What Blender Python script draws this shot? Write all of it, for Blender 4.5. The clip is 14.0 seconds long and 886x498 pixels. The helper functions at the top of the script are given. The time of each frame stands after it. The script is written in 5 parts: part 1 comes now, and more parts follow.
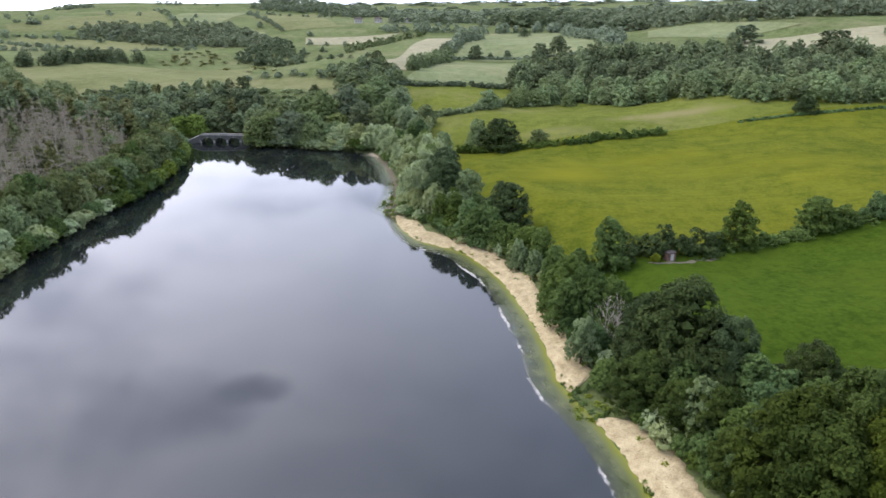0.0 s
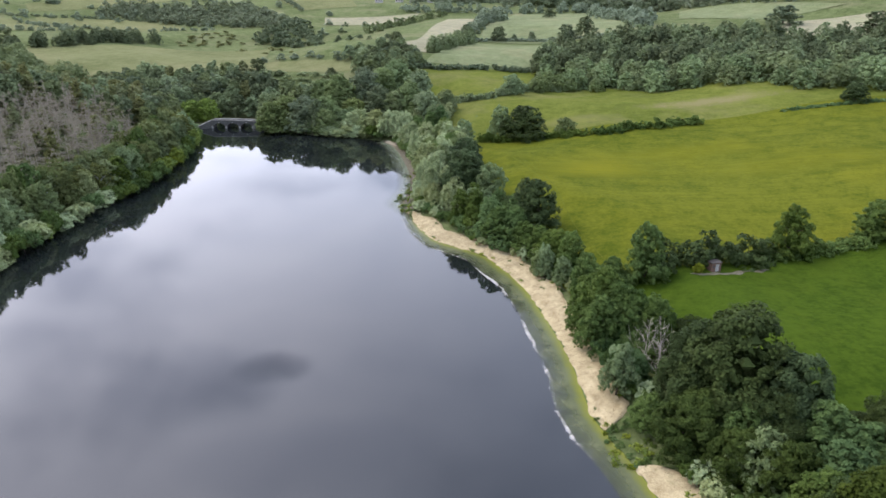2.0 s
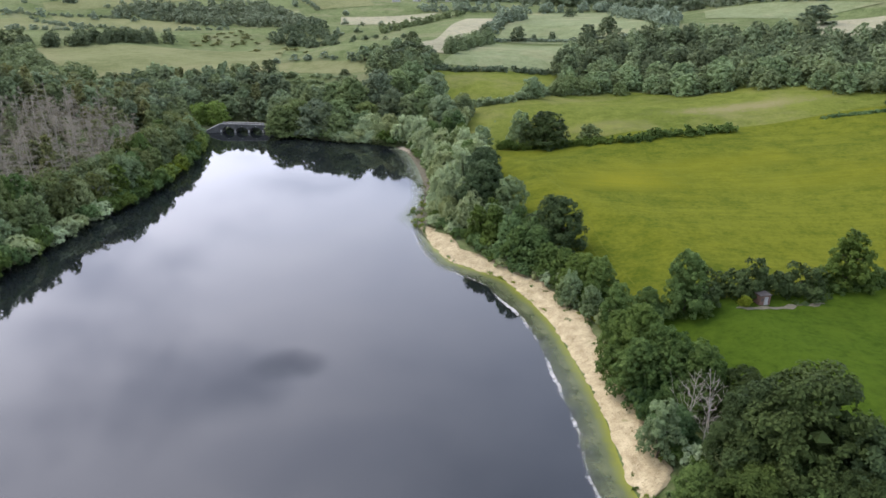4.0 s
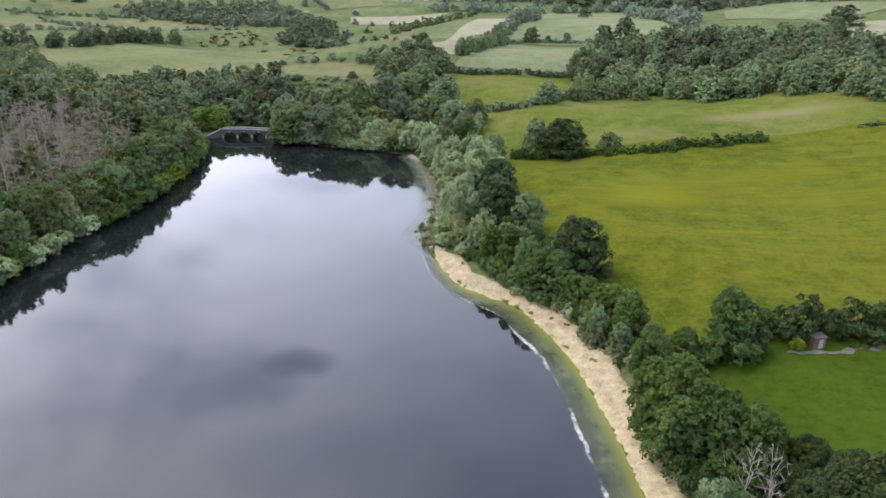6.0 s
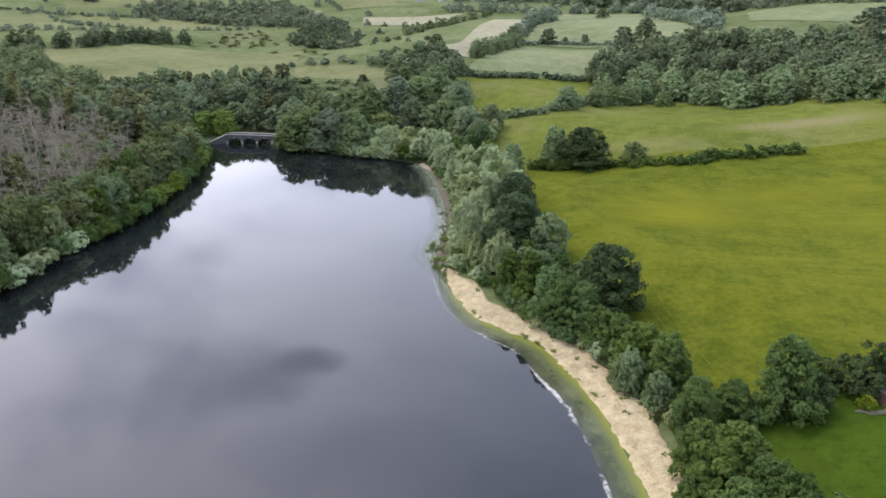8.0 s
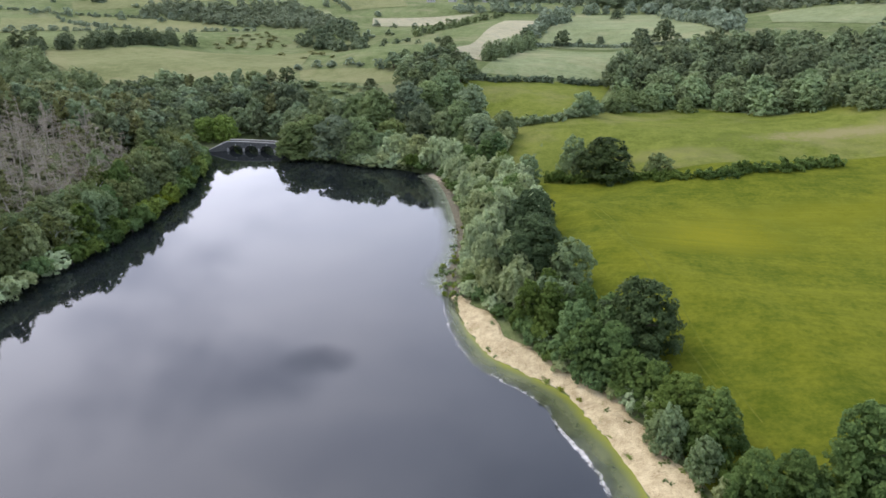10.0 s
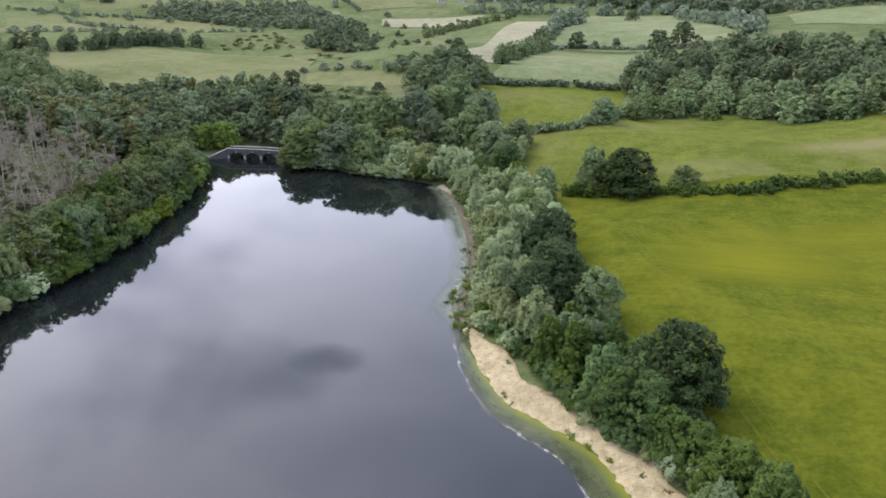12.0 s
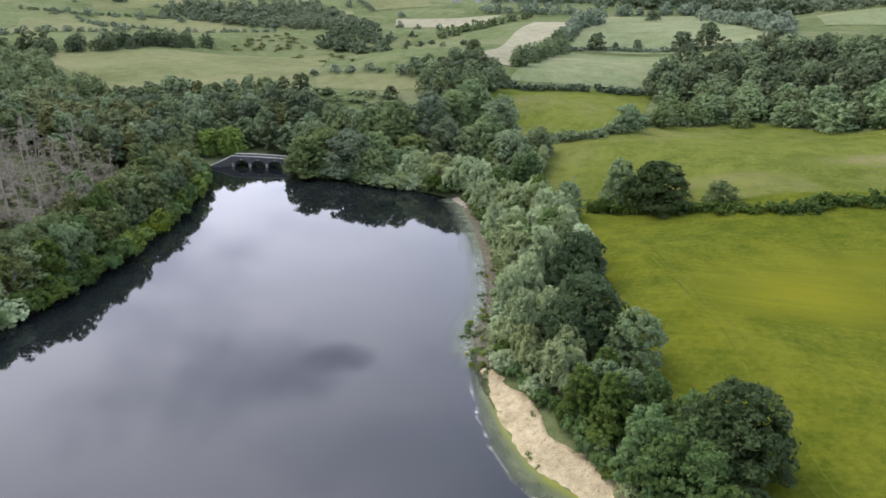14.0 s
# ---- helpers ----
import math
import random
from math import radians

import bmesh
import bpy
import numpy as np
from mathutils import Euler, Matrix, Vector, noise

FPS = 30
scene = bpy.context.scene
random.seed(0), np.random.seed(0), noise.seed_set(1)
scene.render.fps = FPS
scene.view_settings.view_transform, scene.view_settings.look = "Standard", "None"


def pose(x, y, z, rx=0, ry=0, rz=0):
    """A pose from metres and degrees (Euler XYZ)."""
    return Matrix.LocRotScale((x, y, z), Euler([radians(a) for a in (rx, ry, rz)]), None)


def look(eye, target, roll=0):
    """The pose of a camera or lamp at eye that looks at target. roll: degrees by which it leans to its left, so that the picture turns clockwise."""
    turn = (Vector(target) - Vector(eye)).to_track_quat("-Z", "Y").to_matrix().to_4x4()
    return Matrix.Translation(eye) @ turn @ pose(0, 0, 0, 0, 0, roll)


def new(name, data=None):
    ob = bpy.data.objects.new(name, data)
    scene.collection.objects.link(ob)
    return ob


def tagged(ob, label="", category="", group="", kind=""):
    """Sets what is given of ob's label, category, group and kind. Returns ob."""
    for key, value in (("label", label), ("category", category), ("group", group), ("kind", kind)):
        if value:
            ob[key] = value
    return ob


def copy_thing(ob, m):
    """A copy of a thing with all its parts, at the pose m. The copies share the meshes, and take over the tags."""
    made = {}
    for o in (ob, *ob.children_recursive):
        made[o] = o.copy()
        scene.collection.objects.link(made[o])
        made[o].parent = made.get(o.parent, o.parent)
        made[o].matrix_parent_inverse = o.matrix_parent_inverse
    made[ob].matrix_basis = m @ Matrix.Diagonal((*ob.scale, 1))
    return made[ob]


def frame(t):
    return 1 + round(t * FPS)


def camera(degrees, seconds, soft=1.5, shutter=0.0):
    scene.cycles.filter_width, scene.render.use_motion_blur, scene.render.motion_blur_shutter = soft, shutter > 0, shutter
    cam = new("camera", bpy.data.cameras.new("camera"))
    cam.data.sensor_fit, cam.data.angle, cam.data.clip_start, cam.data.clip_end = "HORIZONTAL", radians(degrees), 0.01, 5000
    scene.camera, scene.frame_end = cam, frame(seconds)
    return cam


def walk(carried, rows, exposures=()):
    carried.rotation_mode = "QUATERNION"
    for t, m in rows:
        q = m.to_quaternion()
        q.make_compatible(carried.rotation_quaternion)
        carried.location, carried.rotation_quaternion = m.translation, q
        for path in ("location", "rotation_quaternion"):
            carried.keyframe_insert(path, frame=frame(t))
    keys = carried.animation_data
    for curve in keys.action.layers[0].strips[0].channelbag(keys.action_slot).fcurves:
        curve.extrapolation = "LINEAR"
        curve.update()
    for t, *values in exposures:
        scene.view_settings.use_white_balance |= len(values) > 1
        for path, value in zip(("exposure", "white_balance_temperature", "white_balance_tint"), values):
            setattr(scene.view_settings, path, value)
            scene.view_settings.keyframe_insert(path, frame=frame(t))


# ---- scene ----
cam = camera(68, 14.0, soft=1.6)
PATH = [
    (0.0, look((0.000, -0.000, 49.568), (0.000, 94.285, 16.247), -0.153)),
    (0.5, look((0.025, 3.096, 49.603), (-0.747, 97.100, 15.504), -0.134)),
    (1.0, look((0.025, 6.254, 49.646), (-1.537, 99.952, 14.742), -0.141)),
    (1.5, look((0.058, 9.179, 49.602), (-2.194, 102.611, 14.028), -0.123)),
    (2.0, look((0.052, 12.204, 49.651), (-2.897, 105.493, 13.756), -0.092)),
    (2.5, look((-0.011, 15.376, 49.694), (-3.680, 108.620, 13.748), -0.084)),
    (3.0, look((-0.013, 18.318, 49.691), (-4.360, 111.516, 13.702), -0.088)),
    (5.5, look((-0.939, 33.305, 49.900), (-7.397, 126.348, 13.828), -0.115)),
    (6.0, look((-1.076, 36.398, 49.894), (-7.941, 129.404, 13.800), -0.081)),
    (6.5, look((-1.265, 39.480, 49.890), (-8.582, 132.454, 13.804), -0.052)),
    (7.0, look((-1.543, 42.524, 49.915), (-9.316, 135.458, 13.821), -0.035)),
    (7.5, look((-1.865, 45.457, 49.971), (-10.073, 138.350, 13.867), -0.001)),
    (8.0, look((-2.211, 48.342, 50.044), (-10.852, 141.199, 13.947), 0.028)),
    (10.5, look((-4.057, 63.425, 50.205), (-14.398, 156.122, 14.146), 0.006)),
    (11.0, look((-4.402, 66.390, 50.248), (-15.097, 159.043, 14.179), -0.004)),
    (11.5, look((-4.818, 69.277, 50.268), (-15.860, 161.903, 14.234), 0.017)),
    (12.0, look((-5.224, 72.059, 50.248), (-16.619, 164.644, 14.220), 0.060)),
    (12.5, look((-5.751, 75.163, 50.327), (-17.549, 167.690, 14.278), 0.071)),
    (13.0, look((-6.287, 78.058, 50.403), (-18.484, 170.518, 14.314), 0.063)),
    (13.5, look((-6.745, 80.852, 50.452), (-19.383, 173.245, 14.344), 0.072)),
    (14.0, look((-7.274, 83.930, 50.501), (-20.523, 176.237, 14.391), 0.098)),
]
walk(cam, PATH, exposures=((0.0, 0.04, 6380, 14), (14.0, 0.04, 6380, 14)))

# ---- sky and light ----
SUN_AZ, SUN_EL = radians(-75), radians(52)
sun_dir = Vector((math.sin(SUN_AZ) * math.cos(SUN_EL), math.cos(SUN_AZ) * math.cos(SUN_EL), math.sin(SUN_EL)))
world = bpy.data.worlds.new("overcast_sky")
scene.world = world
world.use_nodes = True


class Nodes:
    """Short hand for building a node tree."""

    def __init__(self, tree):
        self.tree = tree
        tree.nodes.clear()

    def add(self, kind, inputs=None, **props):
        n = self.tree.nodes.new(kind)
        for k, v in props.items():
            setattr(n, k, v)
        for k, v in (inputs or {}).items():
            if isinstance(v, bpy.types.NodeSocket):
                self.tree.links.new(v, n.inputs[k])
            else:
                n.inputs[k].default_value = v
        return n

    def maths(self, op, a, b=0.0, c=0.0, clamp=False):
        return self.add("ShaderNodeMath", {0: a, 1: b, 2: c}, operation=op, use_clamp=clamp).outputs[0]

    def vec(self, op, a, b=(0, 0, 0), out=0):
        return self.add("ShaderNodeVectorMath", {0: a, 1: b}, operation=op).outputs[out]

    def noise(self, vector, scale, detail=4.0, rough=0.55, distort=0.0):
        return self.add("ShaderNodeTexNoise", {"Vector": vector, "Scale": scale, "Detail": detail, "Roughness": rough, "Distortion": distort})

    def ramp(self, fac, stops):
        n = self.add("ShaderNodeValToRGB", {0: fac})
        el = n.color_ramp.elements
        while len(el) < len(stops):
            el.new(0.5)
        for e, (p, c) in zip(el, stops):
            e.position = p
            e.color = (*c, 1) if len(c) == 3 else c
        return n.outputs[0]

    def mix(self, fac, a, b, blend="MIX"):
        n = self.add("ShaderNodeMix", {0: fac}, data_type="RGBA", blend_type=blend)
        for sock, v in ((n.inputs[6], a), (n.inputs[7], b)):
            if isinstance(v, bpy.types.NodeSocket):
                self.tree.links.new(v, sock)
            else:
                sock.default_value = (*v, 1)
        return n.outputs[2]


def build_sky():
    n = Nodes(world.node_tree)
    way = n.add("ShaderNodeTexCoord").outputs["Generated"]
    sep = n.add("ShaderNodeSeparateXYZ", {0: way})
    up = n.maths("MAXIMUM", sep.outputs[2], 0.0)
    clear = n.add("ShaderNodeTexSky", sky_type="NISHITA", sun_disc=False, sun_elevation=SUN_EL, sun_rotation=SUN_AZ, air_density=1.2, dust_density=2.0)
    # cloud sheet, laid out on a plane high overhead
    flat = n.maths("ADD", up, 0.22)
    plane = n.add("ShaderNodeCombineXYZ", {0: n.maths("DIVIDE", sep.outputs[0], flat), 1: n.maths("DIVIDE", sep.outputs[1], flat)}).outputs[0]
    big = n.noise(n.vec("ADD", plane, (3.1, 1.7, 0)), 1.5, 5.0, 0.5, 0.4).outputs[0]
    fine = n.noise(plane, 3.5, 4.0, 0.5).outputs[0]
    cover = n.maths("ADD", n.maths("MULTIPLY", big, 0.7), n.maths("MULTIPLY", fine, 0.3))
    # the cloud glows where the hidden sun stands, and is thinner towards the horizon
    g = (math.sin(radians(-38)) * math.cos(radians(27)), math.cos(radians(-38)) * math.cos(radians(27)), math.sin(radians(27)))
    gap = n.maths("SUBTRACT", n.vec("DOT_PRODUCT", way, g, out=1), 1.0)
    glow = n.maths("MULTIPLY", n.maths("POWER", 2.718, n.maths("MULTIPLY", gap, 6.0)), 2.15)
    low = n.maths("MULTIPLY", n.maths("SUBTRACT", 1.0, n.maths("DIVIDE", up, 0.5), clamp=True), 0.45)
    base = n.add("ShaderNodeCombineXYZ", {0: 1.02, 1: 1.22, 2: 1.62}).outputs[0]
    thin = n.vec("SCALE", (1.0, 1.0, 1.0))
    n.tree.links.new(low, thin.node.inputs[3])
    warm = n.vec("SCALE", (1.09, 1.0, 0.975))
    n.tree.links.new(glow, warm.node.inputs[3])
    lit = n.vec("ADD", n.vec("ADD", base, thin), warm)
    shade = n.ramp(cover, [(0.4, (1.03, 1.03, 1.03)), (0.51, (0.93, 0.94, 0.96)), (0.64, (0.55, 0.57, 0.62))])
    sheet = n.mix(1.0, lit, shade, "MULTIPLY")
    # one small dark ragged cloud, and broader fainter ones beside it
    for centre, wide, tall, deep in (((-0.27, 0.82, 0.504), 0.044, 0.018, 0.5), ((-0.375, 0.778, 0.505), 0.1, 0.042, 0.78), ((-0.22, 0.76, 0.61), 0.13, 0.04, 0.85)):
        c = Vector(centre).normalized()
        side = Vector((0.94, 0.31, 0)).normalized()
        rise = c.cross(side)
        wob = n.vec("ADD", way, n.vec("SCALE", n.noise(way, 14.0 if wide < 0.05 else 7.0, 4.0).outputs[1], (0, 0, 0)))
        ragged = 0.8 * wide
        wob.node.inputs[1].links[0].from_node.inputs[3].default_value = ragged
        off = n.vec("SUBTRACT", wob, tuple(c + Vector((ragged / 2,) * 3)))
        a = n.maths("DIVIDE", n.vec("DOT_PRODUCT", off, tuple(side), out=1), wide)
        b = n.maths("DIVIDE", n.vec("DOT_PRODUCT", off, tuple(rise), out=1), tall)
        r2 = n.maths("ADD", n.maths("MULTIPLY", a, a), n.maths("MULTIPLY", b, b))
        mid = 1 - (1 - deep) * 0.68
        dark = n.ramp(n.maths("MULTIPLY", r2, 0.5), [(0.0, (deep, deep + 0.01, deep + 0.04)), (0.35, (mid, mid + 0.01, mid + 0.03)), (1.0, (1, 1, 1))])
        sheet = n.mix(1.0, sheet, dark, "MULTIPLY")
    bg_clear = n.add("ShaderNodeBackground", {0: clear.outputs[0], 1: 0.05})
    bg_cloud = n.add("ShaderNodeBackground", {0: sheet, 1: 0.95})
    total = n.add("ShaderNodeAddShader", {0: bg_clear.outputs[0], 1: bg_cloud.outputs[0]})
    n.add("ShaderNodeOutputWorld", {0: total.outputs[0]})


build_sky()
sun = new("sun", bpy.data.lights.new("sun", "SUN"))
sun.data.energy, sun.data.angle, sun.data.color = 1.4, radians(28), (1.0, 0.95, 0.86)
sun.matrix_world = look(sun_dir * 100, (0, 0, 0))


# ---- materials ----
def material(name):
    m = bpy.data.materials.new(name)
    m.use_nodes = True
    return m, Nodes(m.node_tree)


def finish(n, colour, rough=0.8, normal=None, spec=0.3, extra=None):
    ins = {"Base Color": colour if isinstance(colour, bpy.types.NodeSocket) else (*colour, 1), "Roughness": rough, "Specular IOR Level": spec}
    if normal is not None:
        ins["Normal"] = normal
    b = n.add("ShaderNodeBsdfPrincipled", ins).outputs[0]
    n.add("ShaderNodeOutputMaterial", {0: extra(b) if extra else b})


def place(n):
    return n.add("ShaderNodeNewGeometry").outputs["Position"]


def meadow_material(name, low, high, accent, accent_share=0.35, streak=0.0, angle=0.0, patch=0.03, drifts=()):
    """Grass seen from far: broad drifts, patches of another growth, fine tufts and, where mown, faint lines."""
    m, n = material(name)
    p = place(n)
    broad = n.noise(p, patch, 5.0, 0.6, 0.3).outputs[0]
    mid = n.noise(p, patch * 9, 5.0, 0.65).outputs[0]
    fine = n.noise(p, 1.1, 4.0, 0.75).outputs[0]
    f = n.maths("ADD", n.maths("MULTIPLY", broad, 0.3), n.maths("ADD", n.maths("MULTIPLY", mid, 0.35), n.maths("MULTIPLY", fine, 0.35)))
    c = n.ramp(f, [(0.41, tuple(0.93 * v for v in low)), (0.57, tuple(1.05 * v for v in high))])
    drift = n.noise(n.vec("ADD", p, (57, 31, 0)), patch * 1.6, 6.0, 0.65, 0.15).outputs[0]
    c = n.mix(n.ramp(drift, [(0.5, (0, 0, 0)), (0.68, (accent_share,) * 3)]), c, accent)
    for cx, cy, rx, ry, share in drifts:
        off = n.vec("MULTIPLY", n.vec("SUBTRACT", p, (cx, cy, 0)), (1 / rx, 1 / ry, 0))
        far = n.maths("ADD", n.vec("LENGTH", off, out=1), n.maths("MULTIPLY_ADD", fine, 2.2, n.maths("MULTIPLY_ADD", mid, 1.6, -1.9)))
        c = n.mix(n.ramp(far, [(0.25, (share,) * 3), (1.0, (0, 0, 0))]), c, accent)
    if streak:
        rot = n.add("ShaderNodeVectorRotate", {"Vector": p, "Angle": angle}, rotation_type="Z_AXIS").outputs[0]
        line = n.noise(n.vec("MULTIPLY", rot, (0.025, 0.8, 0.0)), 1.0, 4.0, 0.65).outputs[0]
        c = n.mix(n.ramp(line, [(0.4, (0, 0, 0)), (0.65, (streak,) * 3)]), c, n.mix(1.0, c, (1.35, 1.25, 1.1), "MULTIPLY"))
    bump = n.add("ShaderNodeBump", {"Strength": 0.6, "Distance": 0.25, "Height": n.maths("ADD", mid, fine)}).outputs[0]
    finish(n, c, 1.0, bump, 0.02)
    return m


def leaf_material(name, dark, light, glow=0.35):
    """Foliage: every clump of leaves and every plant a little different, with light coming through."""
    m, n = material(name)
    geo = n.add("ShaderNodeNewGeometry")
    each = n.add("ShaderNodeObjectInfo").outputs["Random"]
    patchy = n.noise(geo.outputs["Position"], 0.4, 3.0).outputs[0]
    speck = n.noise(geo.outputs["Position"], 4.5, 3.0, 0.7).outputs[0]
    f = n.maths("ADD", n.maths("MULTIPLY", geo.outputs["Random Per Island"], 0.28), n.maths("ADD", n.maths("MULTIPLY", patchy, 0.55), n.maths("MULTIPLY_ADD", speck, 0.3, -0.06)))
    stand = n.noise(geo.outputs["Position"], 0.085, 2.0, 0.6).outputs[0]
    f = n.maths("ADD", f, n.maths("MULTIPLY_ADD", stand, 1.1, -0.55))
    c = n.ramp(f, [(0.15, dark), (0.85, light)])
    hue = n.add("ShaderNodeHueSaturation", {"Hue": n.maths("MULTIPLY_ADD", each, 0.03, 0.485), "Saturation": n.maths("MULTIPLY_ADD", each, -0.25, 1.1),
                                            "Value": n.maths("MULTIPLY_ADD", each, 0.36, 0.84), "Color": c}).outputs[0]

    def through_leaf(b):
        t = n.add("ShaderNodeBsdfTranslucent", {"Color": hue}).outputs[0]
        return n.add("ShaderNodeMixShader", {0: glow, 1: b, 2: t}).outputs[0]
    tufts = n.noise(geo.outputs["Position"], 3.2, 3.0, 0.7).outputs[0]
    ruffle = n.add("ShaderNodeBump", {"Strength": 0.9, "Distance": 0.3, "Height": tufts}).outputs[0]
    finish(n, hue, 0.7, ruffle, 0.08, through_leaf)
    return m


def plain_material(name, dark, light, scale=1.0, rough=0.85, bump=0.4, detail=6.0):
    m, n = material(name)
    p = place(n)
    a = n.noise(p, scale, detail, 0.65).outputs[0]
    b = n.noise(p, scale * 9, 4.0, 0.7).outputs[0]
    f = n.maths("ADD", n.maths("MULTIPLY", a, 0.6), n.maths("MULTIPLY", b, 0.4))
    c = n.ramp(f, [(0.35, dark), (0.65, light)])
    finish(n, c, rough, n.add("ShaderNodeBump", {"Strength": bump, "Distance": 0.1, "Height": f}).outputs[0], 0.25)
    return m


def straw_material():
    """Flattened dead reed: pale straw with brown wet drifts and a green tinge where plants come through."""
    m, n = material("dead_reed_straw")
    p = place(n)
    a = n.noise(p, 0.6, 6.0, 0.65).outputs[0]
    b = n.noise(p, 6.0, 4.0, 0.7).outputs[0]
    f = n.maths("ADD", n.maths("MULTIPLY", a, 0.55), n.maths("MULTIPLY", b, 0.45))
    c = n.ramp(f, [(0.36, (0.3, 0.22, 0.11)), (0.62, (0.6, 0.48, 0.28))])
    wet = n.noise(n.vec("ADD", p, (11, 5, 0)), 0.33, 5.0, 0.7, 0.8).outputs[0]
    c = n.mix(n.ramp(wet, [(0.54, (0, 0, 0)), (0.72, (0.75,) * 3)]), c, (0.2, 0.145, 0.075))
    sprout = n.noise(n.vec("ADD", p, (-7, 23, 0)), 0.28, 5.0, 0.7, 0.6).outputs[0]
    c = n.mix(n.ramp(sprout, [(0.6, (0, 0, 0)), (0.74, (0.7,) * 3)]), c, (0.13, 0.14, 0.03))
    finish(n, c, 0.9, n.add("ShaderNodeBump", {"Strength": 0.5, "Distance": 0.1, "Height": f}).outputs[0], 0.2)
    return m


def water_material():
    m, n = material("lake_water")
    p = place(n)
    ripple = n.noise(n.vec("MULTIPLY", p, (1.0, 1.6, 1.0)), 1.3, 4.0, 0.6).outputs[0]
    calm = n.ramp(n.noise(p, 0.02, 3.0).outputs[0], [(0.4, (0.15,) * 3), (0.7, (1.0,) * 3)])
    bump = n.add("ShaderNodeBump", {"Strength": n.maths("MULTIPLY", calm, 0.05), "Distance": 0.05, "Height": ripple}).outputs[0]
    body = n.ramp(n.noise(p, 0.03, 3.0).outputs[0], [(0.3, (0.008, 0.01, 0.01)), (0.7, (0.013, 0.015, 0.015))])
    b = n.add("ShaderNodeBsdfPrincipled", {"Base Color": body, "Roughness": 0.035, "IOR": 1.52, "Normal": bump}).outputs[0]
    n.add("ShaderNodeOutputMaterial", {0: b})
    return m


def margin_material(name, colour_a, colour_b, solid, scale, rough=0.35, near=None):
    """A skin on the water: full at the land side (v = 0), ragged and thinning at the far side (v = 1)."""
    m, n = material(name)
    uv = n.add("ShaderNodeUVMap").outputs[0]
    v = n.add("ShaderNodeSeparateXYZ", {0: uv}).outputs[1]
    p = place(n)
    a = n.noise(p, scale, 6.0, 0.7).outputs[0]
    c = n.ramp(n.noise(p, scale * 0.5, 4.0, 0.6).outputs[0], [(0.35, colour_a), (0.65, colour_b)])
    if near:
        c = n.mix(n.ramp(n.maths("ADD", v, n.maths("MULTIPLY", a, 0.3)), [(0.25, (1, 1, 1)), (0.5, (0, 0, 0))]), c, near)
    full = n.maths("ADD", n.maths("SUBTRACT", solid, v), n.maths("MULTIPLY_ADD", a, 1.2, -0.6))
    alpha = n.ramp(full, [(0.0, (0, 0, 0)), (0.9, (0.85, 0.85, 0.85))])
    b = n.add("ShaderNodeBsdfPrincipled", {"Base Color": c, "Roughness": rough, "Alpha": alpha, "IOR": 1.33}).outputs[0]
    n.add("ShaderNodeOutputMaterial", {0: b})
    return m


def scum_material():
    m, n = material("white_scum")
    p = place(n)
    v = n.add("ShaderNodeSeparateXYZ", {0: n.add("ShaderNodeUVMap").outputs[0]}).outputs[1]
    a = n.noise(p, 1.5, 7.0, 0.8, 0.6).outputs[0]
    gap = n.noise(p, 0.11, 3.0).outputs[0]
    edge = n.maths("MULTIPLY", n.maths("MULTIPLY", v, n.maths("SUBTRACT", 1.0, v)), 4.0)
    f = n.maths("ADD", n.maths("MULTIPLY", edge, 0.45), n.maths("ADD", n.maths("MULTIPLY_ADD", a, 1.5, -0.75), n.maths("MULTIPLY_ADD", gap, 1.6, -0.85)))
    alpha = n.ramp(f, [(0.33, (0, 0, 0)), (0.68, (0.8, 0.8, 0.8))])
    b = n.add("ShaderNodeBsdfPrincipled", {"Base Color": (0.68, 0.63, 0.56, 1), "Roughness": 0.6, "Alpha": alpha}).outputs[0]
    n.add("ShaderNodeOutputMaterial", {0: b})
    return m


MEADOW_GREEN = meadow_material("lush_pasture", (0.033, 0.058, 0.006), (0.054, 0.084, 0.008), (0.075, 0.1, 0.01), 0.4, patch=0.05)
MEADOW_OLIVE = meadow_material("buttercup_meadow", (0.06, 0.08, 0.008), (0.113, 0.12, 0.013), (0.175, 0.162, 0.012), 0.35, 0.45, 0.12, patch=0.022, drifts=((36, 183, 15, 10, 0.6), (60, 196, 24, 8, 0.35), (84, 176, 26, 9, 0.3)))
MEADOW_ROUGH = meadow_material("rough_meadow", (0.086, 0.107, 0.016), (0.143, 0.153, 0.029), (0.225, 0.19, 0.085), 0.35, patch=0.025, drifts=((88, 257, 30, 6, 0.8), (40, 246, 16, 5, 0.3)))
MEADOW_PALE = meadow_material("pale_pasture", (0.135, 0.158, 0.07), (0.19, 0.21, 0.105), (0.28, 0.25, 0.14), 0.6, 0.5, 0.1, patch=0.02)
MEADOW_HAY = meadow_material("mown_hay_field", (0.23, 0.215, 0.135), (0.3, 0.275, 0.175), (0.22, 0.235, 0.12), 0.5, 0.6, 1.2, patch=0.02)
MEADOW_SOFT = meadow_material("light_pasture", (0.13, 0.138, 0.052), (0.185, 0.186, 0.08), (0.23, 0.205, 0.1), 0.5, patch=0.02)
GROUND = meadow_material("rough_grassland", (0.078, 0.1, 0.032), (0.15, 0.17, 0.068), (0.225, 0.2, 0.11), 0.5, patch=0.02)
LEAF_BROAD = leaf_material("alder_leaves", (0.05, 0.092, 0.023), (0.19, 0.265, 0.068))
LEAF_SYCAMORE = leaf_material("sycamore_leaves", (0.022, 0.04, 0.008), (0.105, 0.142, 0.026))
